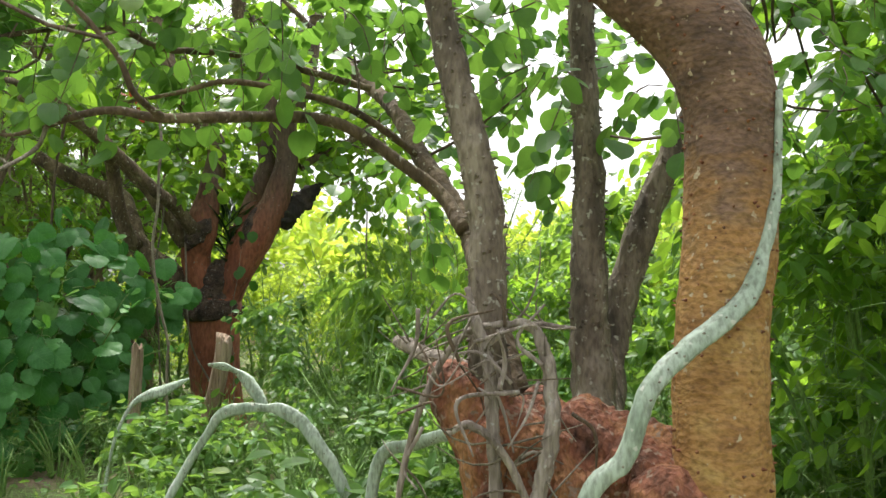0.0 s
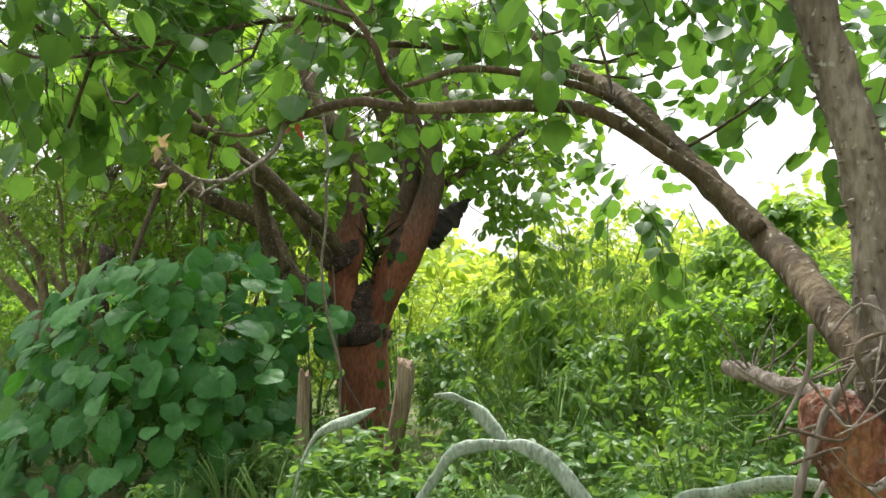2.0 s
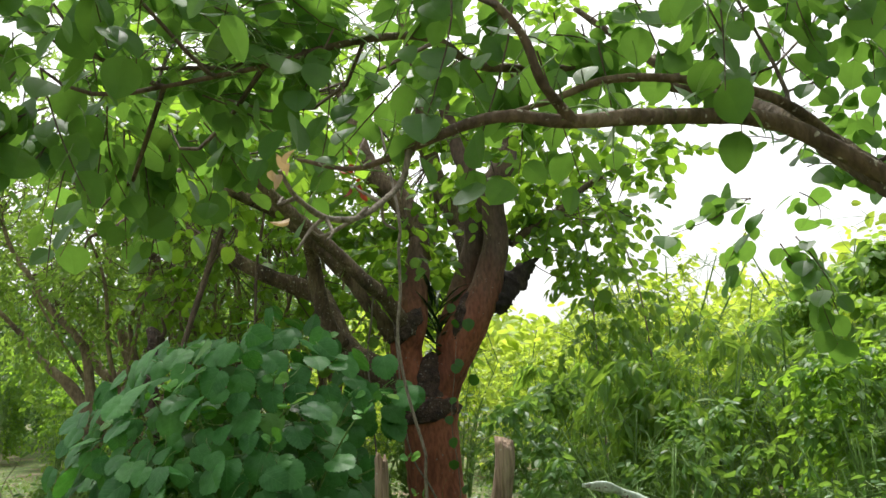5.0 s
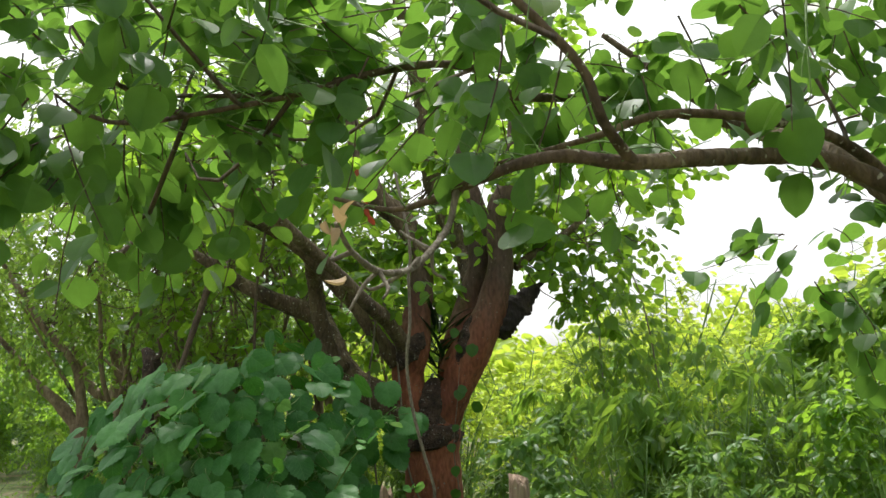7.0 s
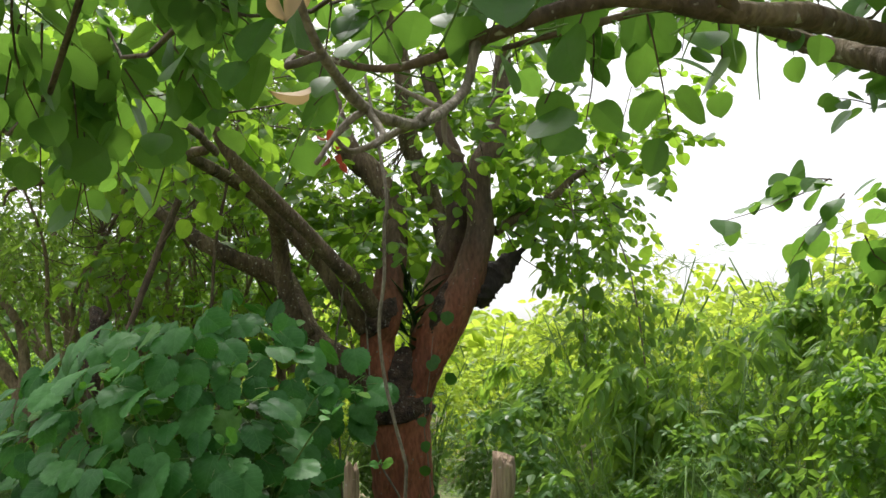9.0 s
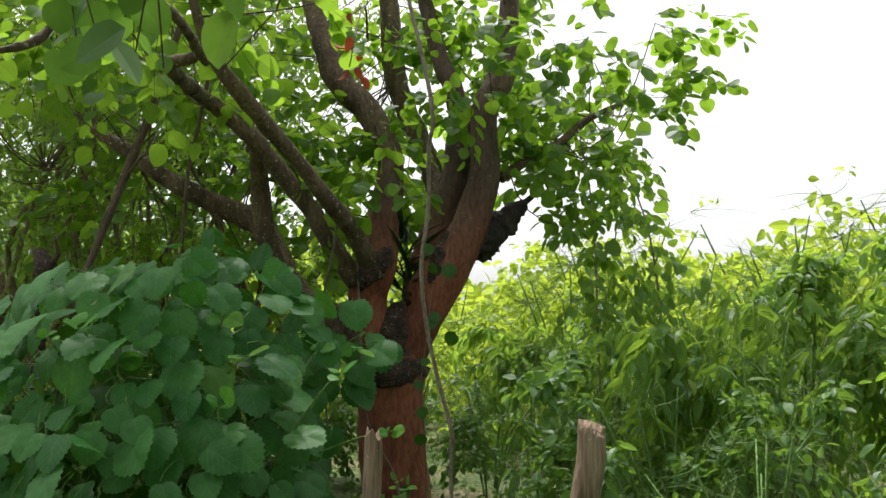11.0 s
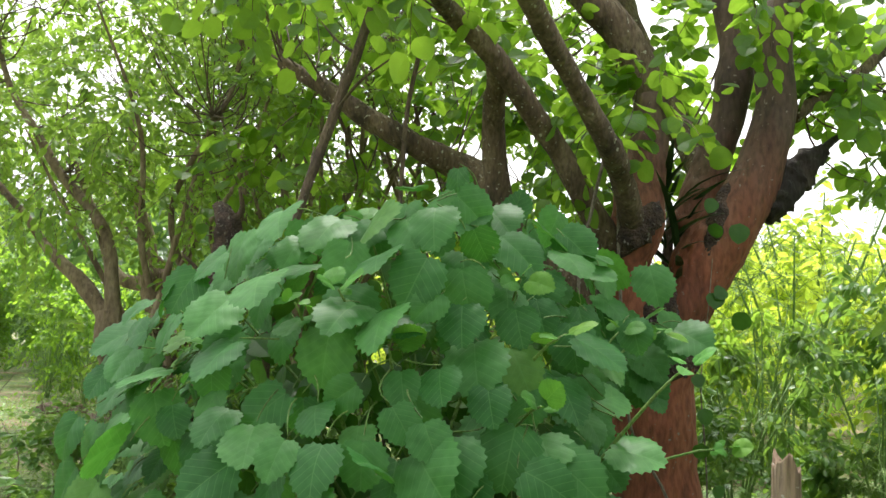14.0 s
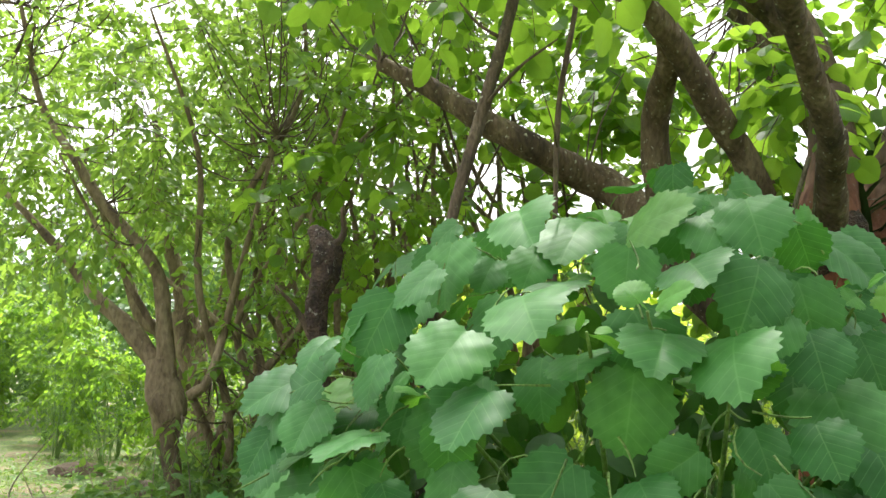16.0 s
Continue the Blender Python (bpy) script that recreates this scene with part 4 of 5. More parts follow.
# ---------------------------------------------------------------- fence posts
def fence_post(x, y, top, radius, lean, text):
    post = thing("fence_post", text, "post", "old fence posts", at=(x, y, 0))
    v, f = tube([(lean * -1.0, 0, -0.15, radius * 1.1), (lean * -0.5, 0, top * 0.4, radius * 1.05), (lean * -0.1, 0, top * 0.8, radius), (0, 0, top - 0.08, radius * 0.96), (0, 0, top - 0.02, radius * 0.95), (0, 0, top, radius * 0.9)], 20, 0.09, 9, 0.02, 0.06)
    for q in v:
        if q[2] > top - 0.11:
            rise = (q[2] - top + 0.11) / 0.11
            q[2] += rise * (0.07 * noise.noise(Vector((q[0] * 55, q[1] * 55, x))) - q[0] * 0.5)
    mesh_object("shaft", v, f, WOOD_POST, post)
    return post


fence_post(-1.615, 5.7, 1.03, 0.047, 0.2, "weathered split wooden fence post with ragged top")
fence_post(-2.46, 6.48, 0.9, 0.04, 0.03, "thin splintered wooden fence post with red heartwood")

# ---------------------------------------------------------------- the broad-leaved bush
bush = thing("broad_leaved_bush", "tall bush with large round toothed green leaves", "bush", at=(-3.65, 7.3, 0))


def toothed_leaf(width, cup, fold):
    """A broad round leaf with a toothed margin, a notched base, a short tip and a gently waved blade."""
    n = 44
    v, f = [(0.0, 0.5, 0.0)], []
    for ring, r in enumerate((0.3, 0.62, 0.9, 1.0)):
        for k in range(n):
            a = 2 * math.pi * k / n
            c = math.cos(a)
            edge = 0.5 * (1 + 0.12 * max(0, c) ** 14 - 0.24 * max(0, -c) ** 10)
            if ring == 3:
                edge *= 1.045 if k % 2 else 0.94
            v.append((width * r * edge * math.sin(a), 0.5 + r * edge * c, 0.0))
    for k in range(n):
        k2 = (k + 1) % n
        f.append((0, 1 + k2, 1 + k))
        for ring in range(3):
            p, q = 1 + ring * n, 1 + (ring + 1) * n
            f += [(p + k, p + k2, q + k2), (p + k, q + k2, q + k)]
    v = np.array(v)
    x, y = v[:, 0], v[:, 1]
    v[:, 2] = -cup * (y - 0.3) ** 2 + fold * np.abs(x) * (0.6 - np.abs(x)) + 0.012 * np.sin(y * 15 + np.abs(x) * 11) * np.abs(x) * 2 + 0.02 * np.sin(x * 5 + y * 4)
    return v, np.array(f)[:, ::-1]


bush_meshes = []
for w, c, fo in ((1.0, 0.2, 0.3), (0.94, 0.34, 0.16), (1.06, 0.12, 0.42), (0.9, 0.3, 0.5)):
    for mat in (LEAF_BUSH, LEAF_TIP):
        o = mesh_object("leaf", *toothed_leaf(w, c, fo), mat, None)
        bush_meshes.append(o.data)
        bpy.data.objects.remove(o)

STEMS = []
for k in range(22):
    a = -3.1 + 5.2 * k / 21 + rng.normal(0, 0.12)
    reach = rng.uniform(0.35, 1.0)
    top = 1.72 - 0.75 * reach**2 + rng.normal(0, 0.08)
    b = np.array([-3.6 + rng.normal(0, 0.15), 7.35 + rng.normal(0, 0.12), 0])
    e = np.array([-3.62 + 1.12 * reach * math.cos(a), 7.25 + 1.15 * reach * math.sin(a), top])
    STEMS.append([(*b, 0.013), (*(b * 0.6 + e * 0.4 + (0, 0, 0.16)), 0.009), (*(b * 0.15 + e * 0.85 + (0, 0, 0.04)), 0.0055), (*(e - (0, -0.04, 0.05)), 0.0035)])
for s in STEMS:
    limb("stem", s, GREEN_STEM, bush, sides=7)
spots, taken = [], np.zeros((0, 3))
while len(spots) < 430:
    for k in range(60):
        a, h = rng.uniform(0, 2 * math.pi), rng.random() ** 0.85
        round_ = math.sqrt(max(0.0, 1 - h**2.6))
        d = np.array([math.cos(a), math.sin(a)]) * round_ ** 0.7
        if d[1] > 0.5:
            continue
        depth = 1 - 0.28 * rng.random() ** 2.2
        wave = 1 + 0.12 * noise.noise(Vector((d[0] * 3, d[1] * 3, h * 3)))
        wide = 1.0 + (0.32 * (1 - h) if d[0] < 0 else -0.42 + 0.22 * h)
        y = 7.35 + 1.22 * d[1] * depth * wave
        q = np.array([-3.68 + 1.1 * wide * d[0] * depth * wave, y, 0.06 + (1.62 + 0.25 * (y - 6.9)) * h * wave - 0.12 * (1 - depth)])
        if len(taken) == 0 or np.linalg.norm(taken - q, axis=1).min() > 0.128 - 0.0001 * len(spots):
            break
    taken = np.vstack([taken, q])
    spots.append((*q, d[0], d[1], h))
for k in range(17):
    w = rng.random()
    q = np.array([-3.0 + 0.34 * w, 7.45 + 0.62 * w, 1.32 - 0.25 * w]) + rng.normal(0, 1, 3) * (0.1, 0.1, 0.13)
    spots.append((*q, 0.5, -0.6, 0.5))
joints = samples(*STEMS)
p0, p1 = [], []
for x, y, z, dx, dy, h in spots:
    tip = np.array([dx * 0.45, dy * 0.45 - 0.1, -0.7 + 0.25 * h]) + rng.normal(0, 0.27, 3)
    face = np.array([dx * 0.5, dy * 0.6 - 0.5, 0.44 + 0.28 * h]) + rng.normal(0, 0.24, 3)
    size = 0.125 + 0.095 * rng.random()
    single_leaf("leaf", bush_meshes[2 * rng.integers(4)], (x, y, z), tip, face, size, bush)
    q = joints[np.argmin(np.linalg.norm(joints - (x, y, z), axis=1))]
    w = np.array((x, y, z)) - q
    far = np.linalg.norm(w)
    p0.append((x, y, z) - w / max(far, 1e-3) * min(far, 0.09 + 0.05 * rng.random())), p1.append((x, y, z))
for s in STEMS:
    e = np.array(s[-1][:3])
    for k in range(4):
        a = k * 2.0 + rng.normal(0, 0.4)
        d = np.array([math.cos(a), math.sin(a) - 0.2, rng.uniform(-0.3, 0.9)])
        single_leaf("leaf", bush_meshes[2 * rng.integers(4) + 1], e + d * 0.015, d, rng.normal(0, 0.4, 3) + (0, -0.5, 0.8), 0.03 + 0.016 * (3 - k) + rng.uniform(0, 0.03), bush)
mesh_object("stalk_mass", *sticks(p0, p1, 0.0035, 0.0022, 0.05), GREEN_STEM, bush)["kind"] = "stuff"
# Fill leaves deep in the bush; their dark green paints its inner shade.
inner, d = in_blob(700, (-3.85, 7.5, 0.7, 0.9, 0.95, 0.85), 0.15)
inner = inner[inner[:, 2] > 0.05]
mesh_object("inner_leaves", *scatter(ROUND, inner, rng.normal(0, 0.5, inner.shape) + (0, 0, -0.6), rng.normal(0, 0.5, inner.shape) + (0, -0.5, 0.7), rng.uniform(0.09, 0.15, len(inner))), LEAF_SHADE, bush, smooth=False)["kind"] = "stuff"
for c in bush.children:
    if c.name.split(".")[0] != "leaf":
        c.location = -bush.location

# ---------------------------------------------------------------- dead saplings between bush and tree
for line, text in (
    ([(-4.5, 7.55, 0.0, 0.026), (-4.48, 7.6, 0.7, 0.026), (-4.47, 7.62, 1.17, 0.026), (-4.44, 7.68, 1.55, 0.027), (-4.41, 7.77, 1.79, 0.029), (-4.34, 7.85, 2.11, 0.032), (-4.26, 7.93, 2.45, 0.036), (-4.2, 8.02, 2.75, 0.034), (-4.1, 8.2, 3.4, 0.028)], "leaning fluted dead sapling behind the bush"),
    ([(-4.1, 8.2, 0.0, 0.014), (-4.05, 8.2, 1.2, 0.015), (-4.03, 8.2, 1.98, 0.015), (-4.01, 8.2, 2.38, 0.016), (-3.95, 8.2, 2.72, 0.016), (-3.85, 8.2, 3.3, 0.013)], "thin straight dead sapling behind the bush"),
    ([(-5.2, 8.6, 0.0, 0.06), (-5.25, 8.6, 0.6, 0.05), (-5.21, 8.6, 1.13, 0.05), (-5.23, 8.6, 1.51, 0.048), (-5.18, 8.6, 1.74, 0.066), (-5.22, 8.62, 1.86, 0.06), (-5.28, 8.63, 1.93, 0.03)], "dark ragged tree stump behind the bush"),
):
    c = thing("dead_sapling", text, "tree trunk", at=line[0][:3])
    line = [(*q[:3], q[3] * (1 if "stump" in text else 0.7)) for q in line]
    limb("stem", line, BARK_SCAR if "stump" in text else TWIG, c, sides=12, rough=0.3 if "stump" in text else 0.2, freq=14, ribs=0.2, step=0.03)
    for k in (-2, -3, -4):
        q = np.array(line[k][:3]) * 0.5 + np.array(line[k - 1][:3]) * 0.5
        w = line[k][3] * 0.4
        d = rng.normal(0, 1, 3) * (1, 0.6, 0.3) + (0, 0, 0.9)
        d = d / np.linalg.norm(d) * rng.uniform(0.18, 0.4)
        bend = q + d * 0.5 + rng.normal(0, 0.03, 3)
        limb("stub", [(*q, w), (*bend, w * 0.75), (*(q + d), w * 0.35)], TWIG, c, sides=7, rough=0.3, freq=20, step=0.03)
    at_tree(c)

bough = thing("dead_branch", "crooked rust-brown dead bough hanging among the leaves", "branch", at=(-3.36, 6.9, 0))
DB = [(-3.38, 6.8, 2.66, 0.026), (-3.3, 6.3, 2.66, 0.022), (-3.15, 5.6, 2.5, 0.019), (-3.02, 5.05, 2.27, 0.015), (-3.04, 4.95, 2.16, 0.014), (-3.08, 4.88, 2.06, 0.012), (-3.12, 4.83, 2.02, 0.01), (-3.18, 4.79, 1.99, 0.006), (-3.19, 4.78, 1.94, 0.003)]
limb("bough", DB, TWIG, bough, sides=9, rough=0.35, freq=24, step=0.02)
at_tree(bough)
withered = thing("withered_leaves", "red-brown withered leaves hanging on a twig", "leaf", at=(-2.62, 6.6, 2.6))
for k in range(7):
    mesh_object("leaf", *scatter(leaf_shape(0.6, 0.4, 0.8, 6), rng.normal(0, 0.05, (1, 3)) * (1, 1, 1.8), rng.normal(0, 0.5, (1, 3)) + (0, 0, -1), rng.normal(0, 1, (1, 3)), rng.uniform(0.05, 0.08, 1)), LEAF_RED, withered)
limb("twig", [(0, 0, -0.05, 0.003), (0, 0.2, 0.25, 0.004), (-0.1, 0.9, 0.6, 0.006), (-0.25, 1.8, 0.75, 0.009)], TWIG, withered, sides=6)

# ---------------------------------------------------------------- pollards and thicket along the lane
small_tree = thing("lane_tree", "crooked pollard with swollen head beside the lane", "tree", "trees along the lane", at=(-6.6, 9.8, 0))
P1 = [(-6.45, 9.8, -0.1, 0.093), (-6.5, 9.8, 0.21, 0.072), (-6.62, 9.8, 0.68, 0.064), (-6.64, 9.8, 0.92, 0.111), (-6.66, 9.8, 1.02, 0.145), (-6.7, 9.8, 1.15, 0.102), (-6.72, 9.8, 1.28, 0.085)]
P1A = [(-6.66, 9.8, 1.05, 0.068), (-6.7, 9.8, 1.49, 0.057), (-6.8, 9.8, 1.91, 0.043), (-7.21, 9.8, 2.34, 0.038), (-7.47, 9.8, 2.7, 0.032), (-7.75, 9.8, 3.1, 0.025), (-7.9, 9.7, 3.8, 0.015)]
P1B = [(-6.7, 9.8, 1.2, 0.062), (-6.96, 9.8, 1.49, 0.062), (-7.26, 9.8, 1.74, 0.040), (-7.58, 9.8, 2.09, 0.029), (-8.2, 9.8, 2.6, 0.019), (-8.9, 9.7, 2.9, 0.009)]
P1C = [(-6.5, 9.8, 1.05, 0.037), (-6.35, 9.8, 1.2, 0.031), (-6.2, 9.85, 1.9, 0.022), (-6.0, 9.9, 2.8, 0.012)]
limb("trunk", P1, BARK_LANE, small_tree, sides=14, rough=0.3, freq=7)
for q in (P1A, P1B, P1C):
    limb("limb", q, BARK_LANE, small_tree, sides=10, rough=0.15, freq=8)
second = thing("lane_tree", "forked pollard with knobbly heads beside the lane", "tree", "trees along the lane", at=(-7.9, 12.5, 0))
P2 = [(-7.7, 12.5, -0.1, 0.17), (-7.72, 12.5, 0.5, 0.14), (-7.78, 12.5, 1.02, 0.14), (-7.91, 12.5, 1.5, 0.16), (-8.0, 12.5, 1.8, 0.12)]
P2A = [(-7.95, 12.5, 1.6, 0.1), (-8.05, 12.5, 2.1, 0.08), (-8.25, 12.5, 2.7, 0.06), (-8.4, 12.5, 3.8, 0.03)]
P2B = [(-7.9, 12.5, 1.5, 0.1), (-7.6, 12.5, 1.75, 0.07), (-7.5, 12.5, 2.5, 0.05), (-7.3, 12.5, 3.6, 0.03)]
P2C = [(-7.95, 12.5, 1.6, 0.09), (-8.4, 12.5, 1.7, 0.07), (-8.7, 12.5, 2.3, 0.05), (-9.1, 12.4, 3.3, 0.03)]
limb("trunk", P2, BARK_LANE, second, sides=14, rough=0.3, freq=6)
for q in (P2A, P2B, P2C):
    limb("limb", q, BARK_LANE, second, sides=10, rough=0.15, freq=8)
foliage(small_tree, [
    (-7.4, 9.7, 3.3, 1.4, 1.0, 0.7, 120), (-6.2, 9.8, 2.9, 1.0, 0.9, 0.8, 70), (-8.8, 9.8, 3.0, 1.2, 1.0, 0.6, 90), (-7.2, 9.6, 2.3, 0.8, 0.6, 0.3, 34), (-7.5, 9.8, 4.4, 2.2, 1.2, 0.7, 170), (-6.2, 10.2, 1.0, 0.5, 0.3, 0.5, 30),
], samples(P1A[2:], P1B[2:], P1C[1:]), LEAF_SMALL, per=22, size=0.075, length=0.46, shape=OVAL, lay=0.7)
foliage(second, [
    (-8.2, 12.4, 3.6, 1.8, 1.2, 0.9, 190), (-9.6, 12.6, 3.0, 1.4, 1.0, 0.8, 140), (-6.6, 12.4, 3.3, 1.3, 1.0, 1.0, 140), (-8.0, 12.3, 5.0, 2.6, 1.4, 0.9, 180),
], samples(P2A[1:], P2B[1:], P2C[1:]), LEAF_SMALL, per=20, size=0.085, length=0.5, shape=OVAL, lay=0.7)
at_tree(small_tree), at_tree(second)

# a thicket of thin stems between the pollards and the red tree
for k in range(9):
    x, y = -4.4 - 0.3 * k + rng.normal(0, 0.2), 10.4 + rng.uniform(-0.4, 1.8)
    c = thing("thicket_tree", "slender many-stemmed small-leaved tree in the thicket", "tree", "thicket trees", at=(x, y, 0))
    lines = []
    for j in range(5):
        a, h = rng.uniform(0, 6.28), rng.uniform(2.6, 4.2)
        s = 0.35 + 0.5 * rng.random()
        q = lambda: rng.normal(0, 0.16)
        lines.append([(x, y, -0.05, 0.04), (x + 0.25 * s * math.cos(a) + q(), y + 0.2 * s * math.sin(a), h * 0.25, 0.032), (x + 0.7 * s * math.cos(a) + q(), y + 0.5 * s * math.sin(a), h * 0.5, 0.026), (x + 1.3 * s * math.cos(a) + q(), y + 0.8 * s * math.sin(a), h * 0.75, 0.018), (x + 2.2 * s * math.cos(a) + q(), y + 1.2 * s * math.sin(a), h, 0.008)])
        limb("stem", lines[-1], BARK_LANE, c, sides=7, step=0.15)
    foliage(c, [(x, y, 2.6, 0.9, 0.8, 1.0, 38), (x, y - 0.2, 1.3, 0.7, 0.5, 0.8, 20), (x, y, 4.0, 1.0, 0.9, 0.9, 46), (x, y + 0.6, 5.2, 1.1, 0.8, 0.8, 48)], samples(*lines), LEAF_SMALL, per=17, size=0.075, length=0.42, shape=OVAL, lay=0.7)
    at_tree(c)


# ---------------------------------------------------------------- shrubs
def shrub(name, label, height, radius, shape, mat, twigs, per, size, length, droop, stems=7, group="shrubs"):
    c = thing(name, label, "shrub", group)
    lines = []
    for j in range(stems):
        a, s = rng.uniform(0, 6.28), rng.uniform(0.2, 0.75) * radius
        h = height * rng.uniform(0.7, 0.95)
        lines.append([(0.04 * math.cos(a), 0.04 * math.sin(a), -0.08, 0.011), (0.4 * s * math.cos(a), 0.4 * s * math.sin(a), h * 0.5, 0.011), (s * math.cos(a), s * math.sin(a), h, 0.005)])
        limb("stem", lines[-1], GREEN_STEM, c, sides=5, step=0.2)
    leaves, wood = [], []
    g = samples(*lines)
    g = g[g[:, 2] > height * 0.12]
    hubs = g[rng.integers(0, len(g), stems * 6)]
    hubs = hubs + rng.normal(0, radius * 0.2, hubs.shape) * (1, 1, 0.5)
    q = hubs[rng.integers(0, len(hubs), twigs)]
    d = np.stack([q[:, 0], q[:, 1], np.full(len(q), 0.3)], 1) / max(radius, 0.1) + rng.normal(0, 0.6, q.shape)
    mesh, ends = sprays(q + rng.normal(0, 0.045 * height**0.5, q.shape), d, length, per, size, droop, shape, 0.6)
    v, f = mesh
    v[:, 2] = np.maximum(v[:, 2], 0.01)
    mesh_object("foliage", v, f, mat, c, smooth=False)["kind"] = "stuff"
    mesh_object("twig_mass", *sticks(q, ends, 0.001 + 0.0013 * height, 0.0008), GREEN_STEM, c)["kind"] = "stuff"
    return c


def plant(protos, places):
    """Set copies of the given shrubs: x, y, turn, scale."""
    for k, (x, y, s) in enumerate(places):
        src = protos[k % len(protos)]
        a = rng.uniform(0, 6.28)
        c = copy_thing(src, Matrix.Translation((x, y, 0)) @ Matrix.Rotation(a, 4, "Z"))
        c.scale = (s, s, s)
        c.location = (x, y, -0.02)
        c.rotation_euler = (0, 0, a)
    for src in protos:
        for o in (*src.children_recursive, src):
            bpy.data.objects.remove(o)


lance = [shrub("willowy_shrub", "willowy shrub with long drooping light green leaves", 1.9, 0.85, LANCE, LEAF_LONG, 300, 12, 0.16, 0.36, 1.0, 7, "willowy shrubs"),
         shrub("slender_shrub", "slender airy shrub with pointed light green leaves", 2.1, 0.8, OVAL, LEAF_LONG, 320, 12, 0.1, 0.32, 0.7, 7, "willowy shrubs"),
         shrub("slender_shrub", "slender airy shrub with pointed light green leaves", 1.8, 0.9, OVAL, LEAF_WEED, 330, 12, 0.105, 0.32, 0.8, 7, "willowy shrubs")]
oval = [shrub("leafy_shrub", "dense leafy shrub with small oval leaves", 1.35, 0.8, OVAL, LEAF_WEED, 430, 11, 0.085, 0.24, 0.6, 8, "leafy shrubs") for k in range(2)]
dark = [shrub("shady_shrub", "dark dense shrub with oval leaves", 2.0, 0.9, OVAL, LEAF_TREE, 460, 12, 0.085, 0.33, 0.7, 8, "shady shrubs") for k in range(2)]
field = [shrub("field_shrub", "yellow-green sunlit field shrub", 1.7, 1.0, OVAL, LEAF_SUNLIT, 330, 12, 0.085, 0.38, 0.5, 8, "field shrubs") for k in range(2)]
weed = [shrub("weed_clump", "low clump of bright green weeds", 0.55, 0.4, OVAL, LEAF_WEED, 120, 11, 0.082, 0.16, 0.3, 7, "weed clumps") for k in range(3)]
plant(lance, [(-0.5, 7.9, 0.85), (0.5, 7.6, 0.85), (-1.2, 10.2, 0.75), (0.2, 9.2, 1.0), (1.4, 8.8, 1.1), (-0.4, 10.8, 1.0), (2.4, 9.8, 1.1), (1.1, 11.2, 1.05), (0.2, 11.9, 1.05), (-1.7, 11.8, 0.9), (3.4, 8.6, 1.2), (3.6, 11.2, 1.4)])
plant(oval, [(-0.9, 6.4, 0.8), (0.1, 6.2, 0.85), (1.1, 6.5, 0.95), (2.0, 6.0, 1.1), (1.0, 5.2, 0.8), (-0.2, 5.1, 0.65), (-1.1, 7.3, 0.9), (2.0, 7.4, 1.2), (-2.1, 10.4, 0.9), (-2.9, 10.9, 0.9), (-3.8, 10.6, 0.9), (0.7, 4.6, 0.7), (-5.6, 10.2, 0.75), (-6.3, 10.9, 0.8), (-6.7, 12.2, 0.85), (-5.0, 9.6, 0.7), (-4.4, 9.9, 0.8)])
plant(dark, [(1.5, 4.4, 1.0), (2.1, 5.0, 1.2), (2.9, 5.6, 1.25), (1.9, 3.6, 1.1), (3.0, 4.2, 1.2), (-10.5, 15.5, 1.0), (-11.8, 16.5, 1.1), (-13.2, 17.8, 1.2), (-9.3, 15.0, 0.9), (-15.0, 18.0, 1.3), (-9.8, 14.2, 0.75), (-11.2, 15.2, 0.9), (0.2, 7.0, 0.75), (0.9, 7.3, 0.62), (1.6, 7.9, 0.66), (-0.5, 9.3, 0.7), (2.4, 4.4, 1.45), (3.2, 5.2, 1.5), (1.9, 5.4, 1.2)])
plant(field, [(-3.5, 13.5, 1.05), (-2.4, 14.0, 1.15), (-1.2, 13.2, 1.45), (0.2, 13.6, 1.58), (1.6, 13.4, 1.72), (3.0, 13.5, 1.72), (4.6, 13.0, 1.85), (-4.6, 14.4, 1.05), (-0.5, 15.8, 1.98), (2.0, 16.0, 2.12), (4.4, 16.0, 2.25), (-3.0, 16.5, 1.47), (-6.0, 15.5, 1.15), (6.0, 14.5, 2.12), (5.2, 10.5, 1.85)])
plant(weed, [(-0.9 + 0.45 * (k % 7) + rng.normal(0, 0.15), 4.5 + 0.55 * (k // 7) + rng.normal(0, 0.15), rng.uniform(0.7, 1.3)) for k in range(28)]
      + [(-3.0 + 0.5 * (k % 5) + rng.normal(0, 0.12), 5.9 + 0.5 * (k // 5) + rng.normal(0, 0.12), rng.uniform(0.6, 1.1)) for k in range(20)]
      + [(-6.1 + rng.normal(0, 0.4), 9.6 + rng.normal(0, 0.5), rng.uniform(0.8, 1.3)) for k in range(12)]
      + [(-8.1 + rng.normal(0, 0.4), 14.2 + rng.normal(0, 0.6), rng.uniform(0.8, 1.4)) for k in range(10)]
      + [(-2.0 + 0.34 * (k % 6) + rng.normal(0, 0.1), 4.1 + 0.38 * (k // 6) + rng.normal(0, 0.1), rng.uniform(0.6, 1.15)) for k in range(30)]
      + [(-6.5 + rng.normal(0, 0.35), 11.0 + rng.normal(0, 0.6), rng.uniform(0.8, 1.4)) for k in range(12)]
      + [(-5.0 + rng.normal(0, 0.35), 8.0 + rng.normal(0, 0.5), rng.uniform(0.6, 1.2)) for k in range(8)]
      + [(-7.4 + rng.normal(0, 0.3), 12.6 + rng.normal(0, 0.5), rng.uniform(0.4, 0.9)) for k in range(8)])

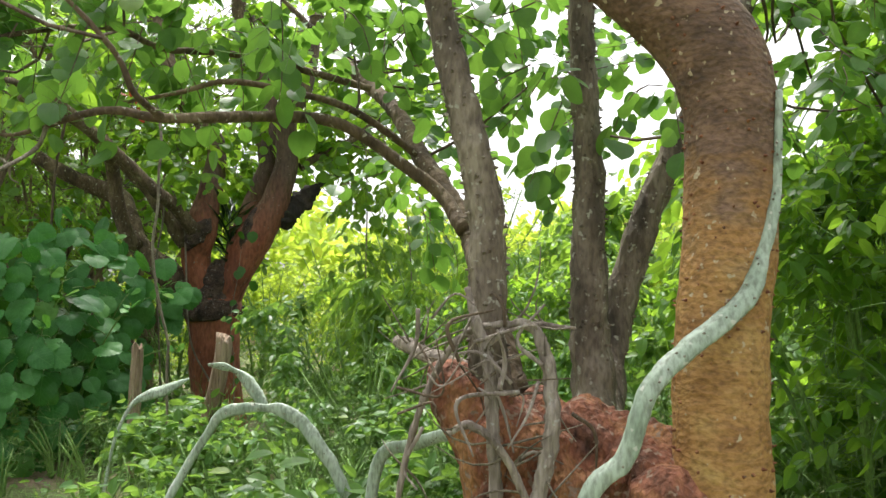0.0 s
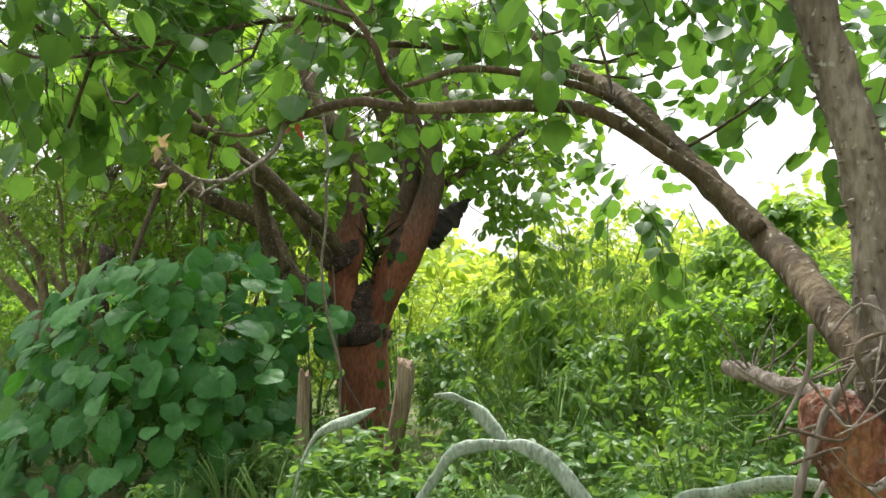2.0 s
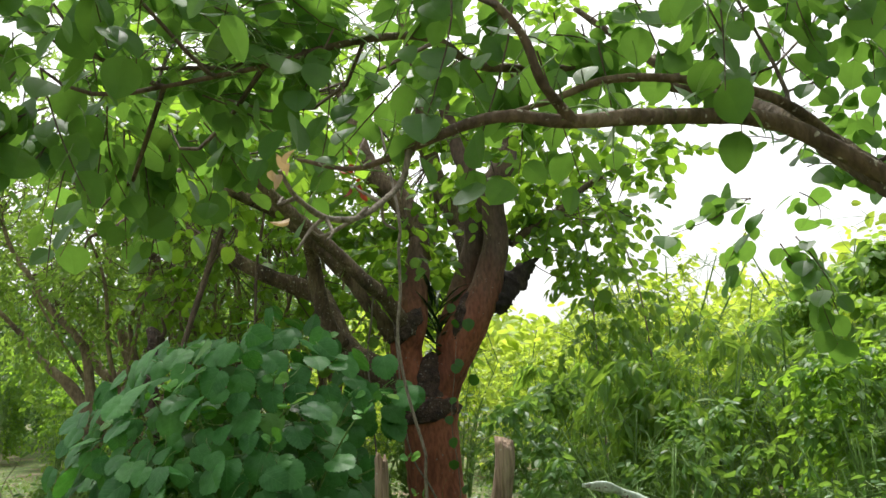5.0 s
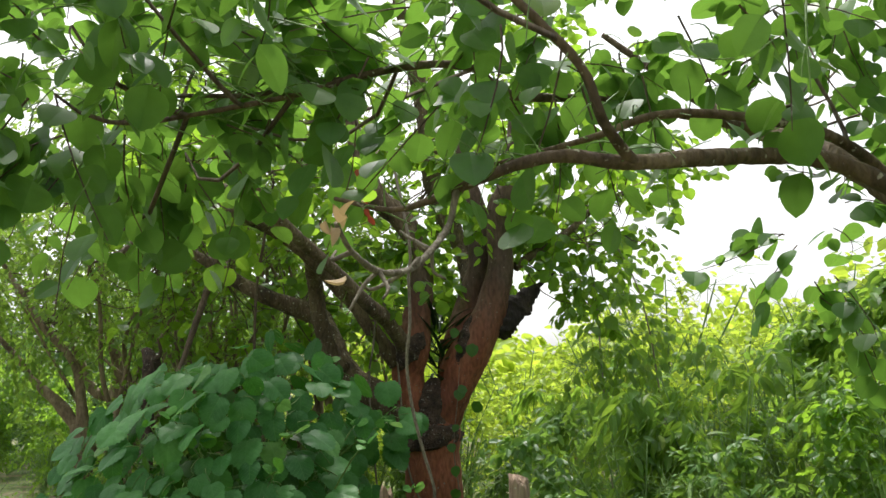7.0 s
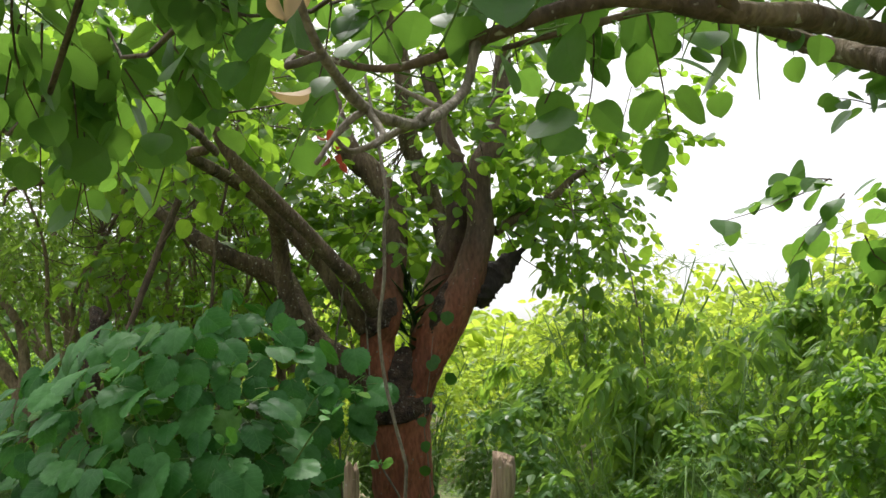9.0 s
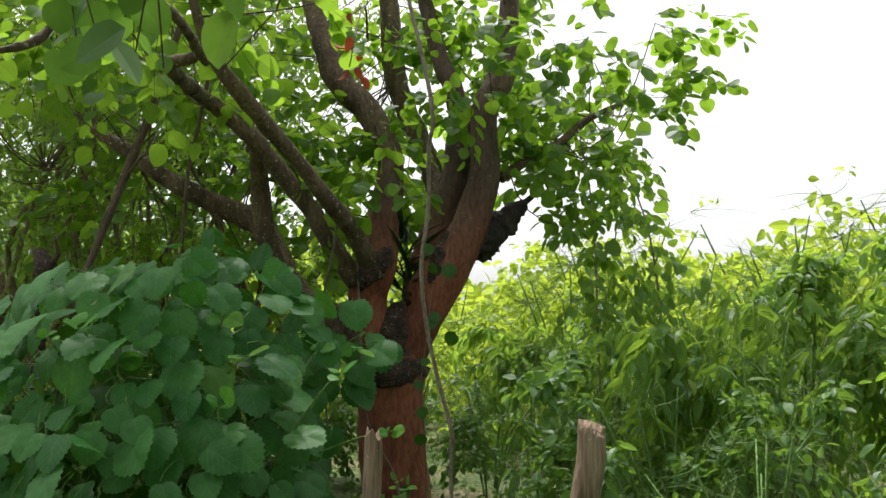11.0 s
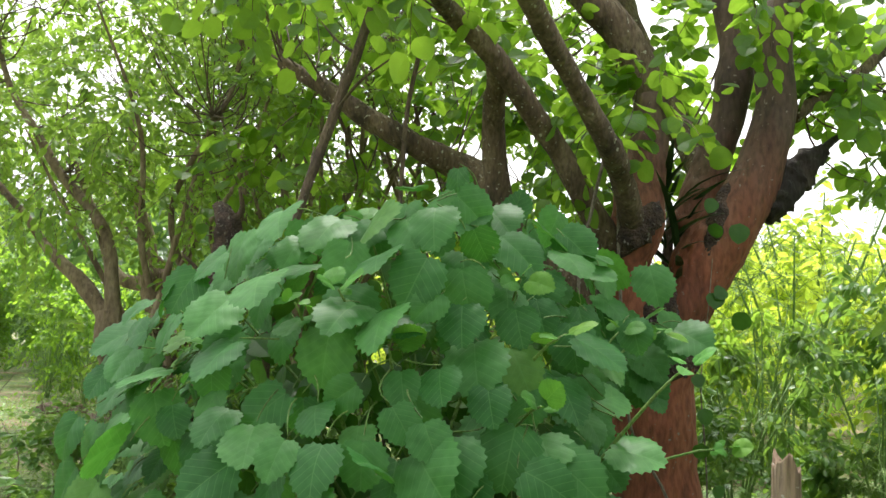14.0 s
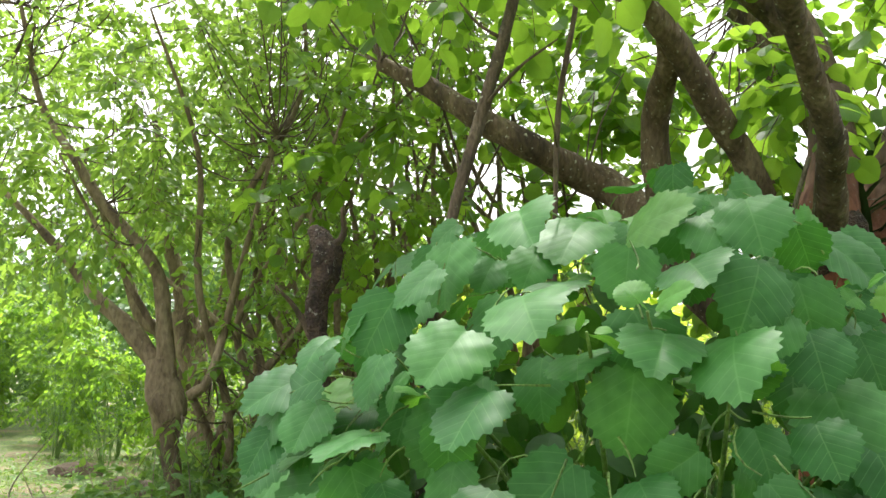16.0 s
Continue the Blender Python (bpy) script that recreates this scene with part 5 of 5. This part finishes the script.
for k in range(14):
    x, y = -6.7 + rng.normal(0, 0.7), 9.4 + rng.normal(0, 0.35)
    c = thing("dry_stalk", "thin dry brown weed stalk beside the lane", "weed", "dry weed stalks", at=(x, y, 0))
    h = rng.uniform(0.5, 0.95)
    limb("stalk", [(0, 0, -0.02, 0.007), (rng.normal(0, 0.06), 0, h * 0.5, 0.005), (rng.normal(0, 0.12), rng.normal(0, 0.06), h, 0.002)], VINE, c, sides=5, step=0.08)

# ---------------------------------------------------------------- grass, stones and far woods
n = 26000
p = np.stack([rng.uniform(-15, -3.6, n), rng.uniform(4.0, 20, n), np.zeros(n)], 1)
p = np.vstack([p, np.stack([rng.uniform(-4.5, 3, 4000), rng.uniform(3.2, 9, 4000), np.zeros(4000)], 1), np.stack([rng.uniform(-11.5, -4.6, 26000), rng.uniform(5.5, 15, 26000), np.zeros(26000)], 1)])
p[:, 2] = ground_z(p)
bare = np.array([noise.noise(Vector((q[0] * 0.8, q[1] * 0.8, 9))) for q in p])
p = p[(bare < 0.22) & ((p[:, 0] + 8.15) ** 2 + (p[:, 1] - 11.9) ** 2 > 0.12)]
up = rng.normal(0, 0.45, p.shape) + (0, 0, 1)
grass = mesh_object("grass", *scatter(BLADE, p, up, rng.normal(0, 1, p.shape), rng.uniform(0.025, 0.07, len(p))), GRASS, smooth=False)
tagged(grass, "short green grass on the lane and verge", "grass", kind="stuff")
n = 22000
p = np.stack([rng.uniform(-13, 3.2, n), rng.uniform(3.6, 15, n), np.zeros(n)], 1)
p[:, 2] = ground_z(p) + rng.uniform(0.01, 0.13, n)
weeds = mesh_object("ground_weeds", *scatter(OVAL, p, rng.normal(0, 1, p.shape) * (1, 1, 0.3) + (0, 0, 0.25), rng.normal(0, 0.4, p.shape) + (0, 0, 1), rng.uniform(0.03, 0.075, n)), LEAF_WEED, smooth=False)
tagged(weeds, "low broad-leaved weeds over the ground", "weeds", kind="stuff")


def stone(x, y, r, mat, name, text, flat=0.6):
    bm = bmesh.new()
    bmesh.ops.create_icosphere(bm, subdivisions=3, radius=r)
    for q in bm.verts:
        q.co *= 1 + 0.35 * noise.noise(q.co * (2.2 / r) + Vector((x, y, 0)))
        q.co.z *= flat
    me = bpy.data.meshes.new(name)
    bm.to_mesh(me)
    bm.free()
    me.materials.append(mat)
    for poly in me.polygons:
        poly.use_smooth = True
    ob = new(name, me)
    ob.location = (x, y, r * flat * 0.35)
    return tagged(ob, text, "stone" if name == "stone" else "earth")


stone(-5.5, 7.4, 0.13, STONE, "stone", "pale rounded field stone in the grass")
stone(-8.15, 11.9, 0.34, EARTH, "earth_mound", "small mound of bare brown earth on the lane", 0.5)
stone(-9.9, 13.8, 0.3, EARTH, "earth_mound", "low heap of bare brown earth on the lane", 0.35)


def far_wood(name, x0, x1, y0, y1, high, count, mat, text):
    p = np.stack([rng.uniform(x0, x1, count), rng.uniform(y0, y1, count), np.zeros(count)], 1)
    top = np.array([high * (0.65 + 0.6 * noise.noise(Vector((q[0] * 0.25, q[1] * 0.25, 3)))) for q in p])
    p[:, 2] = top * rng.random(count) ** 0.6
    ob = mesh_object(name, *scatter(OVAL, p, rng.normal(0, 1, p.shape) + (0, 0, -0.3), rng.normal(0, 0.7, p.shape) + (0, 0, 1), rng.uniform(0.2, 0.42, count)), mat, smooth=False)
    tagged(ob, text, "woodland", kind="stuff")


# The far scrub shares the leaf colour that has sunlight painted in.
far_wood("far_scrub", -8, 24, 18, 28, 4.2, 22000, LEAF_SUNLIT, "sunlit yellow-green scrub behind the trees")
far_wood("far_woods", -34, -9, 19, 32, 7.5, 24000, LEAF_WOOD, "dense green woodland beyond the lane")
far_wood("far_hedge", -30, -17, 6, 19, 5.5, 12000, LEAF_WOOD, "tall green hedge across the lane")
far_wood("side_scrub", 5, 14, 1, 18, 4.0, 9000, LEAF_TREE, "tangled green scrub beside the spiny tree")
far_wood("rear_scrub", -16, 12, -16, -8, 4.0, 7000, LEAF_TREE, "green scrub behind the walker")
